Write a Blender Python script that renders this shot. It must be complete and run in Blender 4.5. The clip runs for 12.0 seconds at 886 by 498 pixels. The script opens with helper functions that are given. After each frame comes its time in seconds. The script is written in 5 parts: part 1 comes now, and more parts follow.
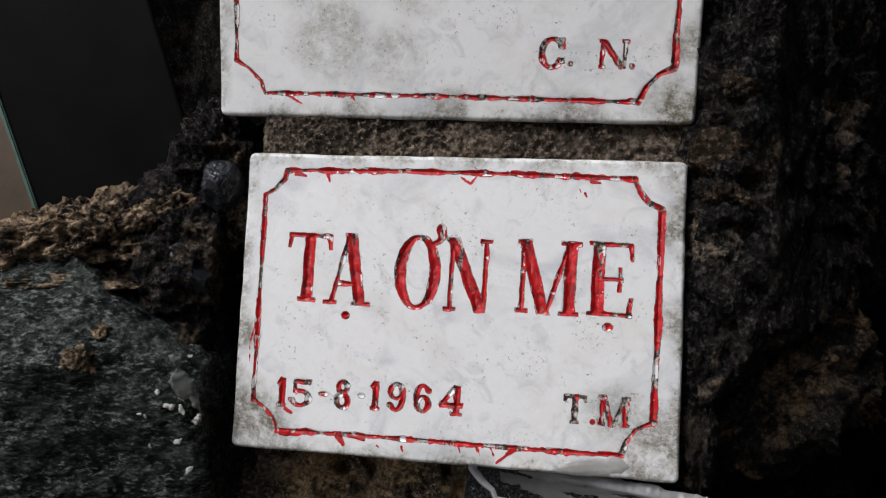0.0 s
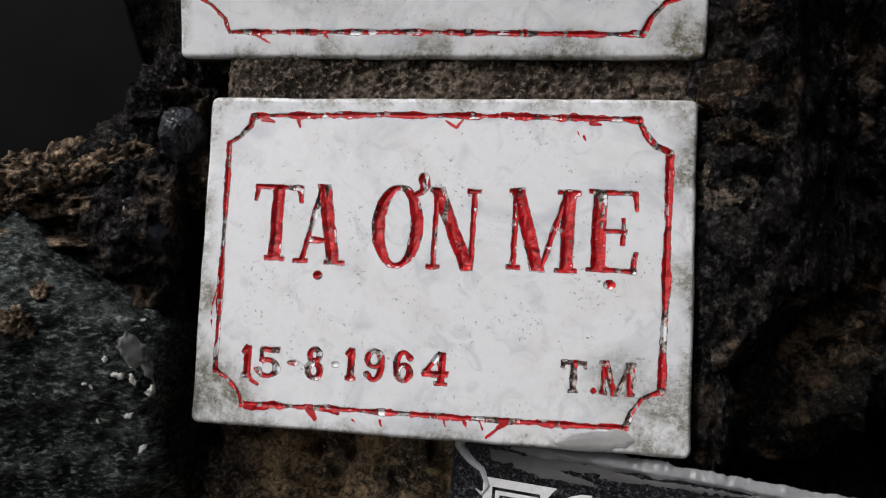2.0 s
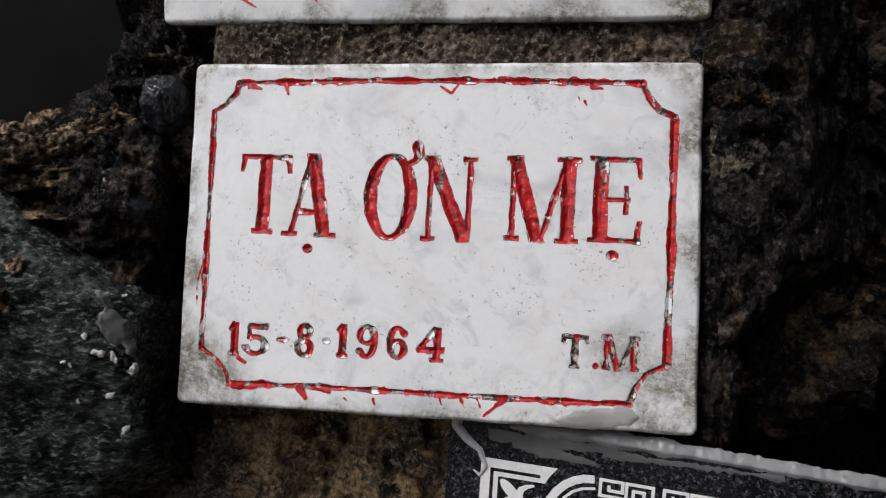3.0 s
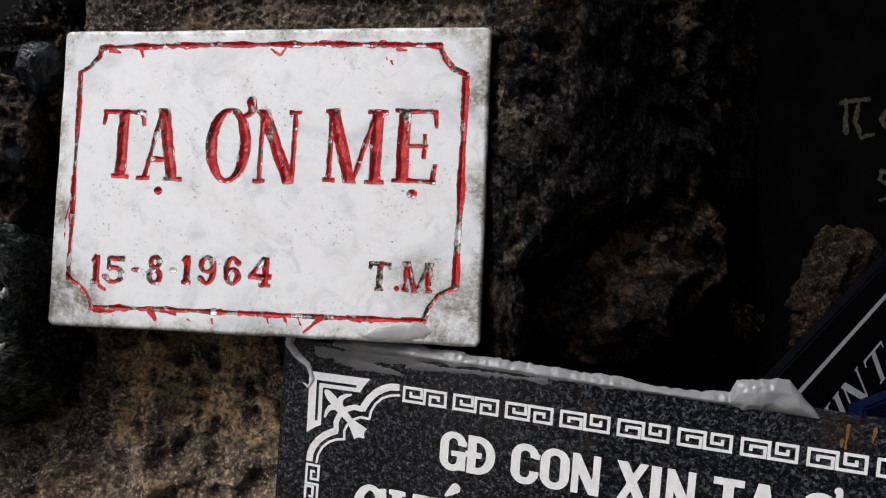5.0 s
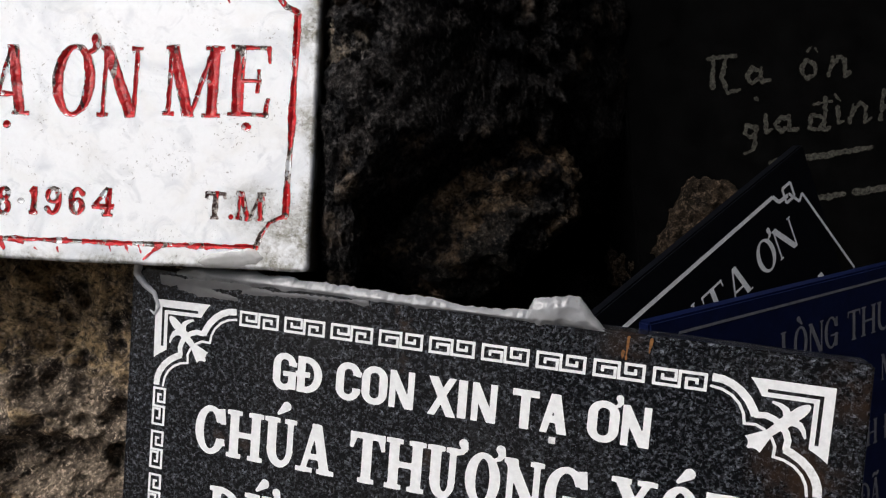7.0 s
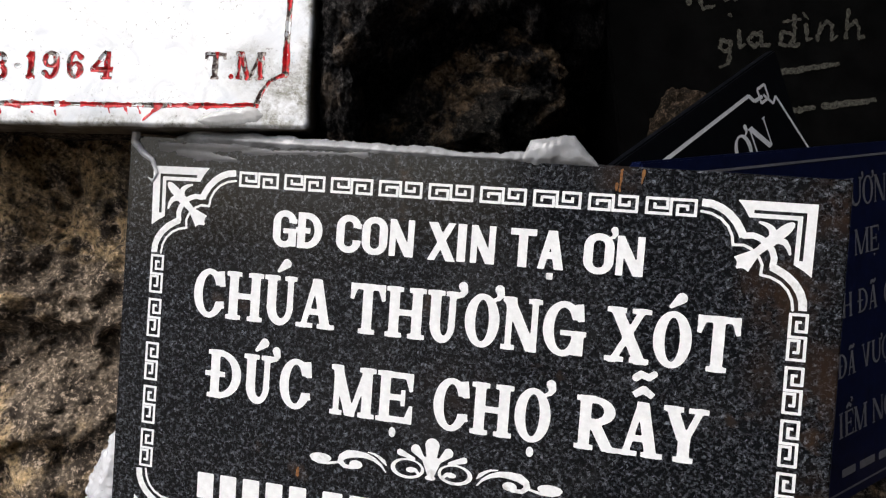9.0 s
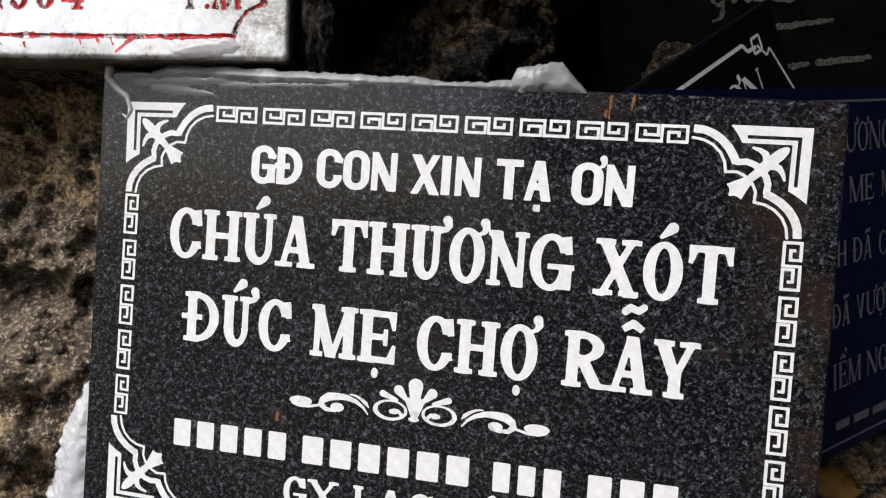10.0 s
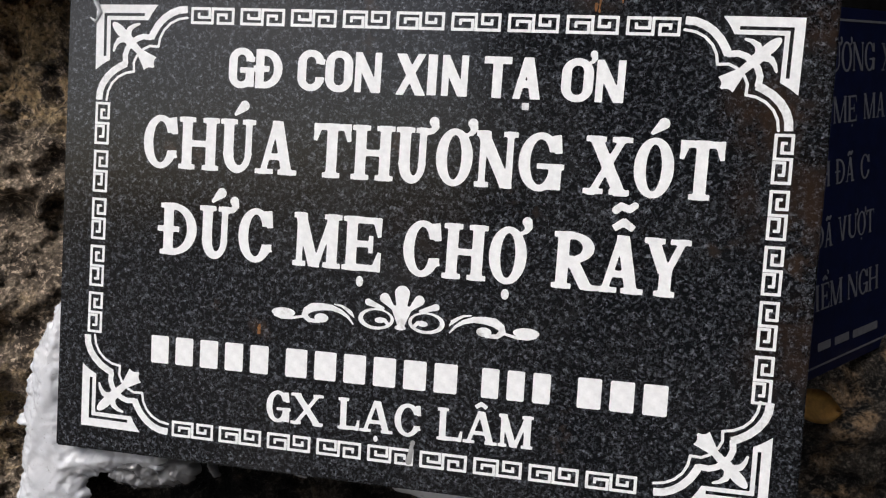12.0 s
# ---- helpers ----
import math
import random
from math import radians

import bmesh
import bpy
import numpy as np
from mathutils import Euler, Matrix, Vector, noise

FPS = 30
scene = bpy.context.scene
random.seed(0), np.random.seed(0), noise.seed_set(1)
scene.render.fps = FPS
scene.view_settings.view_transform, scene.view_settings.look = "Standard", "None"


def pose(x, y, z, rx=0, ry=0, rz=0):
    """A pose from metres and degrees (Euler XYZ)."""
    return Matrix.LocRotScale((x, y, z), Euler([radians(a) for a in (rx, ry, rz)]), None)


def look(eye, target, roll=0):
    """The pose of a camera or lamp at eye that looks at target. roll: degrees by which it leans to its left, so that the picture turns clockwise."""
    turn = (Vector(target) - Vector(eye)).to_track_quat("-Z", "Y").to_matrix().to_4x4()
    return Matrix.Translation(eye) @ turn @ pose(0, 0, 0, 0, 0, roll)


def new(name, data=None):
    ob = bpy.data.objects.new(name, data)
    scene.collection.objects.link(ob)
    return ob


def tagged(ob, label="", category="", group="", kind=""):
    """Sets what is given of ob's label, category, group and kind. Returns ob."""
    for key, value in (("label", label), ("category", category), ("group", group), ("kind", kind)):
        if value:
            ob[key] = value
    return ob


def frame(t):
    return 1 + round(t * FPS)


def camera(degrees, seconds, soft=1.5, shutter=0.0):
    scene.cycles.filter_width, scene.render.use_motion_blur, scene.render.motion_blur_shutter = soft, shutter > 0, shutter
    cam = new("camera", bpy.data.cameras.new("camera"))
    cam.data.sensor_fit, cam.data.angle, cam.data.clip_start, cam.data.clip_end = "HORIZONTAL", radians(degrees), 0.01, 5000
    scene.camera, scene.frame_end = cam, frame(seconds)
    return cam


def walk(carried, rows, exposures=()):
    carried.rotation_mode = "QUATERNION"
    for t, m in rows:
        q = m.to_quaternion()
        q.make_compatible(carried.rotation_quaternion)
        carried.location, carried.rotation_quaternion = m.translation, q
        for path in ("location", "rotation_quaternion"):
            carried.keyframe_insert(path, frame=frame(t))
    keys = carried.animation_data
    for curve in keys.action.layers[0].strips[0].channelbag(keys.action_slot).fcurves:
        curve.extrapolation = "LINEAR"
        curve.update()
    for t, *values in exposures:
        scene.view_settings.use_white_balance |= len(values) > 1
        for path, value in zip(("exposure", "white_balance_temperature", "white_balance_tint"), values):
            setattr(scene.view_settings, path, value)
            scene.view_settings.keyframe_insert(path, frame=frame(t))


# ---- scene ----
cam = camera(67.7, 12.0, soft=1.2)
PATH = [
    (0, (0.001, 0.01, 1.497), (-0.005, 2.01, 1.524), -0.0),
    (0.5, (-0.001, 0.021, 1.496), (-0.001, 2.021, 1.542), -0.1),
    (1, (0.004, 0.045, 1.486), (0.014, 2.045, 1.522), -0.2),
    (1.5, (0.0, 0.029, 1.486), (0.008, 2.028, 1.529), -0.2),
    (2, (0.006, 0.037, 1.479), (0.008, 2.036, 1.516), -0.2),
    (2.5, (0.007, 0.043, 1.473), (0.013, 2.043, 1.5), -0.4),
    (2.7, (0.005, 0.048, 1.473), (0.018, 2.047, 1.497), -0.5),
    (4.5, (0.05, 0.021, 1.448), (0.049, 2.021, 1.464), -0.3),
    (5, (0.073, 0.012, 1.45), (0.079, 2.012, 1.451), -0.5),
    (5.5, (0.093, 0.007, 1.453), (0.1, 2.007, 1.454), -0.6),
    (6, (0.112, 0.006, 1.446), (0.125, 2.006, 1.439), -0.5),
    (6.5, (0.134, 0.005, 1.442), (0.166, 2.004, 1.393), -0.1),
    (7, (0.133, -0.002, 1.428), (0.181, 1.997, 1.387), -0.2),
    (7.2, (0.13, -0.009, 1.42), (0.179, 1.99, 1.396), -0.4),
    (8.8, (0.121, -0.015, 1.372), (0.255, 1.981, 1.376), -0.7),
    (9, (0.122, -0.009, 1.365), (0.256, 1.986, 1.372), -0.7),
    (9.5, (0.125, -0.004, 1.357), (0.268, 1.991, 1.366), -0.7),
    (10, (0.126, -0.001, 1.342), (0.278, 1.993, 1.337), -0.7),
    (10.5, (0.119, -0.001, 1.328), (0.287, 1.992, 1.307), -0.8),
    (11, (0.113, 0.001, 1.319), (0.303, 1.992, 1.284), -1.0),
    (11.5, (0.116, 0.004, 1.316), (0.325, 1.992, 1.27), -1.1),
    (12, (0.122, 0.005, 1.313), (0.347, 1.992, 1.259), -1.0),
]

# exposure drifts up as the dark plaque fills the view
walk(cam, [(t, look(eye, target, roll)) for t, eye, target, roll in PATH],
     exposures=[(0, 0.12, 6250, 10), (1.0, 0.07, 6250, 10), (2.7, 0.07, 6250, 10), (4.5, 0.18, 6250, 10), (5.5, 0.32, 6250, 10), (7.0, 0.55, 6250, 10), (9.0, 0.75, 6250, 10), (10.5, 0.64, 6250, 10), (12.0, 0.62, 6250, 10)])

# ---- light: an overcast sky and a broad veiled sun, high behind the visitor's left shoulder
SUN_UP, SUN_TURN = radians(48), radians(227)
world = bpy.data.worlds.new("overcast_sky")
scene.world = world
world.use_nodes = True
sky = world.node_tree.nodes.new("ShaderNodeTexSky")
sky.sky_type, sky.sun_disc = "NISHITA", False
sky.sun_elevation, sky.sun_rotation, sky.air_density, sky.dust_density = SUN_UP, SUN_TURN, 1.0, 4.0
back = world.node_tree.nodes["Background"]
back.inputs["Strength"].default_value = 0.125
world.node_tree.links.new(sky.outputs[0], back.inputs["Color"])
sun = new("sun", bpy.data.lights.new("sun", "SUN"))
sun.data.energy, sun.data.angle, sun.data.color = 1.65, radians(30), (1.0, 0.975, 0.955)
sun.matrix_world = look((-2.1, -1.75, 4.6), (0.05, 0.25, 1.4))

# ---- materials


def nodes_of(name):
    m = bpy.data.materials.new(name)
    m.use_nodes = True
    return m, m.node_tree, m.node_tree.nodes["Principled BSDF"]


def nd(nt, kind, out=0, operation=None, **ins):
    """A node with its inputs set or linked; returns the output socket asked for."""
    n = nt.nodes.new(kind)
    if operation:
        n.operation = operation
    for k, v in ins.items():
        sock = n.inputs[int(k[1:])] if k[0] == "i" and k[1:].isdigit() else n.inputs[k]
        if isinstance(v, bpy.types.NodeSocket):
            nt.links.new(v, sock)
        else:
            sock.default_value = v
    return n.outputs[out]


def coords(nt):
    return nd(nt, "ShaderNodeTexCoord", 3)


def noise_of(nt, vec, scale, detail=6.0, rough=0.6, warp=0.0):
    return nd(nt, "ShaderNodeTexNoise", 0, None, Vector=vec, Scale=scale, Detail=detail, Roughness=rough, Distortion=warp)


def ramp(nt, fac, lo, hi, a=0.0, b=1.0):
    return nd(nt, "ShaderNodeMapRange", 0, None, i0=fac, i1=lo, i2=hi, i3=a, i4=b)


def mix(nt, fac, a, b, mode="MIX"):
    n = nt.nodes.new("ShaderNodeMix")
    n.data_type, n.blend_type = "RGBA", mode
    for idx, v in ((0, fac), (6, a), (7, b)):
        if isinstance(v, bpy.types.NodeSocket):
            nt.links.new(v, n.inputs[idx])
        else:
            n.inputs[idx].default_value = v if idx == 0 else (*v, 1) if len(v) == 3 else v
    return n.outputs[2]


def times(nt, a, b, op="MULTIPLY"):
    return nd(nt, "ShaderNodeMath", 0, op, i0=a, i1=b)


def bump(nt, height, strength, dist, normal=None):
    if normal is None:
        return nd(nt, "ShaderNodeBump", 0, None, Height=height, Strength=strength, Distance=dist)
    return nd(nt, "ShaderNodeBump", 0, None, Height=height, Strength=strength, Distance=dist, Normal=normal)


def plain(name, col, rough, var=0.35, scale=140.0, **extra):
    m, nt, bsdf = nodes_of(name)
    n = noise_of(nt, coords(nt), scale, 5, 0.7)
    c = mix(nt, ramp(nt, n, 0.32, 0.68), tuple(k * (1 - var) for k in col), tuple(min(1, k * (1 + var * 0.5)) for k in col))
    nt.links.new(c, bsdf.inputs["Base Color"])
    bsdf.inputs["Roughness"].default_value = rough
    for k, v in extra.items():
        bsdf.inputs[k.replace("_", " ")].default_value = v
    nt.links.new(bump(nt, n, 0.2, 0.0004), bsdf.inputs["Normal"])
    return m


def rock_material(name, base, dark, crust, crust_at, soot_at, rough=0.75, fine=0.0022, wet=0.35, streak=0.0):
    """Stone with grain, a pale or brown crust in patches, black soot and small wet glints."""
    m, nt, bsdf = nodes_of(name)
    c = coords(nt)
    if streak:
        c = nd(nt, "ShaderNodeMapping", 0, None, Vector=c, Rotation=(0, radians(-38), 0), Scale=(1 / streak, 1, streak))
    big = noise_of(nt, c, 17, 5, 0.62, 0.5)
    mid = noise_of(nt, c, 75, 6, 0.68, 0.4)
    grain = noise_of(nt, c, 460, 5, 0.74)
    grit = nd(nt, "ShaderNodeTexVoronoi", 0, None, Vector=c, Scale=430.0)
    col = mix(nt, ramp(nt, mid, 0.40, 0.64), dark, base)
    patch = times(nt, ramp(nt, big, crust_at, crust_at + 0.08), ramp(nt, mid, 0.42, 0.56))
    col = mix(nt, patch, col, crust)
    col = mix(nt, ramp(nt, grain, 0.53, 0.61, 0.0, 0.9), col, mix(nt, patch, tuple(2.3 * k for k in base), tuple(1.5 * k for k in crust)))
    col = mix(nt, ramp(nt, grain, 0.48, 0.38, 0.0, 0.92), col, dark)
    soot = noise_of(nt, c, 29, 6, 0.62, 0.3)
    black = times(nt, ramp(nt, soot, soot_at, soot_at + 0.10), ramp(nt, mid, 0.66, 0.50))
    col = mix(nt, times(nt, black, 0.93), col, (0.005, 0.005, 0.006))
    nt.links.new(col, bsdf.inputs["Base Color"])
    nt.links.new(ramp(nt, mid, 0.35, 0.62, rough + 0.15, rough - 0.25), bsdf.inputs["Roughness"])
    nt.links.new(ramp(nt, grain, 0.50, 0.64, 0.04, wet), bsdf.inputs["Specular IOR Level"])
    nrm = bump(nt, mid, 1.0, 0.007)
    nrm = bump(nt, grain, 1.0, fine, nrm)
    nrm = bump(nt, grit, 0.6, fine * 0.5, nrm)
    nt.links.new(nrm, bsdf.inputs["Normal"])
    return m


ROCK_SOOT = rock_material("sooty_rock", (0.040, 0.035, 0.030), (0.012, 0.012, 0.011), (0.095, 0.070, 0.047), 0.58, 0.46, wet=0.2)
ROCK_CRUST = rock_material("brown_crusted_rock", (0.15, 0.108, 0.073), (0.018, 0.016, 0.014), (0.50, 0.375, 0.25), 0.42, 0.56)
ROCK_GREEN = rock_material("dark_green_stone", (0.088, 0.104, 0.097), (0.012, 0.016, 0.015), (0.20, 0.21, 0.17), 0.60, 0.60, 0.48, 0.0020, 0.9, 1.45)
ROCK_GREY = rock_material("blue_grey_slate", (0.070, 0.074, 0.076), (0.016, 0.017, 0.018), (0.16, 0.15, 0.13), 0.62, 0.60, 0.5, 0.0018, 0.6, 1.4)
ROCK_LAVA = rock_material("rough_black_rock", (0.030, 0.026, 0.024), (0.006, 0.006, 0.0065), (0.17, 0.13, 0.095), 0.53, 0.48, 0.6, 0.0032, 0.5)
ROCK_DIM = rock_material("brown_flecked_rock", (0.045, 0.038, 0.031), (0.012, 0.012, 0.012), (0.24, 0.165, 0.10), 0.50, 0.50, 0.7, 0.0024, 0.3)
ROCK_TAN = rock_material("tan_rock", (0.33, 0.262, 0.192), (0.080, 0.064, 0.051), (0.60, 0.435, 0.24), 0.47, 0.64, 0.8, 0.0026, 0.4)
ROCK_WET = rock_material("wet_grey_crust", (0.075, 0.064, 0.054), (0.007, 0.007, 0.0075), (0.30, 0.245, 0.185), 0.47, 0.50, 0.45, 0.0034, 0.9)
ROCK_BROWN = rock_material("brown_stone", (0.050, 0.035, 0.023), (0.014, 0.011, 0.008), (0.105, 0.075, 0.050), 0.56, 0.54, 0.8, 0.0014)
ROCK_BLUE = plain("blue_black_flint", (0.020, 0.023, 0.029), 0.36, 0.6, 160.0, Specular_IOR_Level=0.45)
MORTAR = rock_material("grey_mortar", (0.16, 0.128, 0.100), (0.030, 0.025, 0.020), (0.27, 0.22, 0.17), 0.5, 0.62, 0.9, 0.0034)


def marble(name, w, h, stains):
    """White marble, soft grey veins, specks; stains are (x, y, reach, strength) in metres on a slab w by h."""
    m, nt, bsdf = nodes_of(name)
    c = coords(nt)
    vein = noise_of(nt, c, 20, 7, 0.58, 1.6)
    cloud = noise_of(nt, c, 45, 4, 0.55, 0.8)
    col = mix(nt, ramp(nt, vein, 0.50, 0.70), (0.84, 0.862, 0.88), (0.60, 0.635, 0.675))
    col = mix(nt, ramp(nt, cloud, 0.52, 0.68, 0.0, 0.45), col, (0.76, 0.76, 0.735))
    fine = noise_of(nt, c, 95, 5, 0.6, 1.2)
    col = mix(nt, ramp(nt, fine, 0.54, 0.70, 0.0, 0.55), col, (0.56, 0.59, 0.62))
    n1 = noise_of(nt, c, 330, 5, 0.75)
    n2 = noise_of(nt, c, 620, 3, 0.7)
    blot = noise_of(nt, c, 60, 6, 0.7, 0.3)
    sep = nt.nodes.new("ShaderNodeSeparateXYZ")
    nt.links.new(c, sep.inputs[0])
    x, y = sep.outputs[0], sep.outputs[1]
    edge = times(nt, times(nt, x, times(nt, w, x, "SUBTRACT"), "MINIMUM"), times(nt, y, times(nt, h, y, "SUBTRACT"), "MINIMUM"), "MINIMUM")
    grime = times(nt, ramp(nt, edge, 0.0065, 0.0008, 0.0, 0.9), ramp(nt, blot, 0.43, 0.58))
    for sx, sy, reach, strength in stains:
        gap = nd(nt, "ShaderNodeVectorMath", 1, "DISTANCE", i0=c, i1=(sx, sy, 0.0))
        grime = times(nt, grime, times(nt, ramp(nt, gap, reach, reach * 0.45, 0.0, strength), ramp(nt, blot, 0.33, 0.53)), "MAXIMUM")
    col = mix(nt, times(nt, grime, ramp(nt, n1, 0.64, 0.46, 0.25, 1.0)), col, (0.175, 0.165, 0.115))
    col = mix(nt, times(nt, grime, ramp(nt, n2, 0.55, 0.63, 0.0, 0.7)), col, (0.065, 0.06, 0.046))
    specks = times(nt, ramp(nt, n2, 0.59, 0.66), ramp(nt, blot, 0.52, 0.60))
    col = mix(nt, ramp(nt, n1, 0.45, 0.66, 0.0, 0.10), col, (0.52, 0.53, 0.54))
    col = mix(nt, times(nt, specks, 0.8), col, (0.14, 0.125, 0.10))
    # the slab's sides are coloured dark brown, from just behind the face
    rim = ramp(nt, sep.outputs[2], -0.0012, -0.0030)
    col = mix(nt, times(nt, rim, ramp(nt, blot, 0.30, 0.52, 0.55, 1.0)), col, (0.085, 0.068, 0.048))
    nt.links.new(col, bsdf.inputs["Base Color"])
    nt.links.new(ramp(nt, blot, 0.3, 0.7, 0.28, 0.50), bsdf.inputs["Roughness"])
    bsdf.inputs["Subsurface Weight"].default_value = 0.08
    bsdf.inputs["Subsurface Radius"].default_value = (0.004, 0.0037, 0.0035)
    nt.links.new(bump(nt, n1, 0.10, 0.0006), bsdf.inputs["Normal"])
    return m


def red_paint():
    m, nt, bsdf = nodes_of("glossy_red_paint")
    c = coords(nt)
    n = noise_of(nt, c, 300, 5, 0.6)
    b = noise_of(nt, c, 190, 5, 0.7)
    col = mix(nt, ramp(nt, n, 0.36, 0.62), (0.36, 0.008, 0.011), (0.64, 0.016, 0.020))
    col = mix(nt, ramp(nt, b, 0.57, 0.66, 0.0, 0.9), col, (0.045, 0.008, 0.008))
    nt.links.new(col, bsdf.inputs["Base Color"])
    nt.links.new(ramp(nt, b, 0.35, 0.65, 0.05, 0.28), bsdf.inputs["Roughness"])
    nt.links.new(bump(nt, n, 1.0, 0.0018), bsdf.inputs["Normal"])
    return m


def groove_dirt_glints():
    m, nt, bsdf = nodes_of("worn_groove_with_glints")
    c = coords(nt)
    n = noise_of(nt, c, 420, 5, 0.7)
    b = noise_of(nt, c, 150, 4, 0.6)
    # dark grime and bare marble; the pale flecks also paint in silvery glints
    col = mix(nt, ramp(nt, n, 0.46, 0.60), (0.060, 0.030, 0.024), (0.62, 0.57, 0.52))
    col = mix(nt, ramp(nt, b, 0.52, 0.62, 0.0, 0.92), col, (0.030, 0.013, 0.012))
    nt.links.new(col, bsdf.inputs["Base Color"])
    bsdf.inputs["Roughness"].default_value = 0.25
    nt.links.new(bump(nt, n, 0.9, 0.0016), bsdf.inputs["Normal"])
    return m


def granite():
    m, nt, bsdf = nodes_of("polished_black_granite")
    c = coords(nt)
    v = nd(nt, "ShaderNodeTexVoronoi", 1, None, Vector=c, Scale=1200.0)
    lum = nd(nt, "ShaderNodeSeparateColor", 0, None, Color=v)
    clump = noise_of(nt, c, 400, 4, 0.72)
    feather = noise_of(nt, c, 760, 4, 0.65, 1.2)
    fleck = times(nt, times(nt, ramp(nt, lum, 0.25, 1.0), ramp(nt, feather, 0.42, 0.62)), ramp(nt, clump, 0.42, 0.62))
    dust = noise_of(nt, c, 18, 5, 0.6, 0.4)
    col = mix(nt, fleck, (0.0055, 0.0060, 0.0072), (0.19, 0.205, 0.235))
    col = mix(nt, ramp(nt, dust, 0.45, 0.75, 0.0, 0.06), col, (0.12, 0.11, 0.10))
    rust = times(nt, ramp(nt, noise_of(nt, c, 26, 5, 0.65), 0.62, 0.74), 0.5)
    col = mix(nt, rust, col, (0.075, 0.042, 0.022))
    # brown patches, mostly towards one edge: a dark brownish reflection put into the colour
    blot = noise_of(nt, c, 70, 6, 0.7, 0.4)
    for sx, sy, reach, strength in ((0.262, 0.138, 0.018, 0.8), (0.277, 0.166, 0.014, 0.6), (0.272, 0.108, 0.024, 0.6), (0.206, 0.174, 0.010, 0.5), (0.274, 0.060, 0.022, 0.5), (0.150, 0.090, 0.020, 0.25)):
        gap = nd(nt, "ShaderNodeVectorMath", 1, "DISTANCE", i0=c, i1=(sx, sy, 0.0))
        col = mix(nt, times(nt, ramp(nt, gap, reach, reach * 0.3, 0.0, strength), ramp(nt, blot, 0.40, 0.58)), col, (0.030, 0.017, 0.010))
    nt.links.new(col, bsdf.inputs["Base Color"])
    nt.links.new(ramp(nt, dust, 0.35, 0.7, 0.10, 0.26), bsdf.inputs["Roughness"])
    bsdf.inputs["Specular IOR Level"].default_value = 0.34
    return m


def white_inlay():
    m, nt, bsdf = nodes_of("white_letter_paint")
    c = coords(nt)
    n = noise_of(nt, c, 300, 5, 0.7)
    w = noise_of(nt, c, 26, 5, 0.7)
    col = mix(nt, ramp(nt, n, 0.35, 0.65), (0.84, 0.845, 0.85), (0.70, 0.705, 0.71))
    col = mix(nt, times(nt, ramp(nt, w, 0.48, 0.66), ramp(nt, n, 0.46, 0.60)), col, (0.36, 0.345, 0.32))
    nt.links.new(col, bsdf.inputs["Base Color"])
    bsdf.inputs["Roughness"].default_value = 0.6
    nt.links.new(bump(nt, n, 0.3, 0.0003), bsdf.inputs["Normal"])
    return m


def silicone(name, base, alpha_rough, trans):
    m, nt, bsdf = nodes_of(name)
    c = coords(nt)
    n = noise_of(nt, c, 60, 5, 0.6, 0.6)
    d = noise_of(nt, c, 420, 4, 0.7)
    col = mix(nt, ramp(nt, n, 0.35, 0.7), base, tuple(0.72 * k for k in base))
    col = mix(nt, ramp(nt, d, 0.62, 0.70, 0.0, 0.5), col, (0.22, 0.20, 0.17))
    nt.links.new(col, bsdf.inputs["Base Color"])
    bsdf.inputs["Roughness"].default_value = alpha_rough
    bsdf.inputs["Transmission Weight"].default_value = trans
    bsdf.inputs["IOR"].default_value = 1.40
    bsdf.inputs["Subsurface Weight"].default_value = 0.25
    bsdf.inputs["Subsurface Radius"].default_value = (0.006, 0.006, 0.006)
    nt.links.new(bump(nt, n, 0.25, 0.002), bsdf.inputs["Normal"])
    return m


RED, GROOVE, GRANITE, INLAY = red_paint(), groove_dirt_glints(), granite(), white_inlay()
SILICONE = silicone("milky_silicone", (0.70, 0.715, 0.745), 0.22, 0.20)
CLEAR = silicone("clear_silicone_skin", (0.72, 0.72, 0.71), 0.25, 0.55)
BEAD = silicone("cloudy_silicone", (0.43, 0.44, 0.455), 0.22, 0.40)
WAXY = silicone("grey_wax", (0.22, 0.23, 0.225), 0.25, 0.3)
FILM = silicone("thin_clear_silicone", (0.34, 0.34, 0.35), 0.18, 0.62)
WAXCRUMB = plain("chalky_wax", (0.55, 0.55, 0.52), 0.4, 0.3, 400.0)
BLUE = plain("blue_lacquer", (0.0035, 0.0065, 0.030), 0.40, 0.4, Specular_IOR_Level=0.1)
BLACK = plain("black_lacquer", (0.003, 0.0034, 0.005), 0.45, 0.4, Specular_IOR_Level=0.06)
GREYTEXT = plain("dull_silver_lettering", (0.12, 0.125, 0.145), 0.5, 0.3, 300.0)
WHITETEXT = plain("white_lettering", (0.66, 0.68, 0.72), 0.5, 0.2, 300.0)
# the handwriting's white is lowered to a dark grey
CHALK = plain("dim_chalky_paint", (0.080, 0.078, 0.066), 0.9, 0.9, 500.0, Specular_IOR_Level=0.1)
# an even near-black for the slab in the hollow
SLATE = plain("near_black_slab", (0.0032, 0.0032, 0.0032), 0.95, 0.7, 60.0, Specular_IOR_Level=0.03)
GROUND = plain("trodden_earth", (0.10, 0.085, 0.07), 0.95, 0.5, 6.0)
OPPOSITE = plain("grey_render", (0.075, 0.072, 0.067), 0.9, 0.4, 5.0)
RUST = plain("orange_rust", (0.20, 0.085, 0.02), 0.85, 0.6, 500.0)
DARKGLASS = plain("smoky_glass", (0.0035, 0.0038, 0.004), 0.3, 0.6, 30.0, Specular_IOR_Level=0.04)
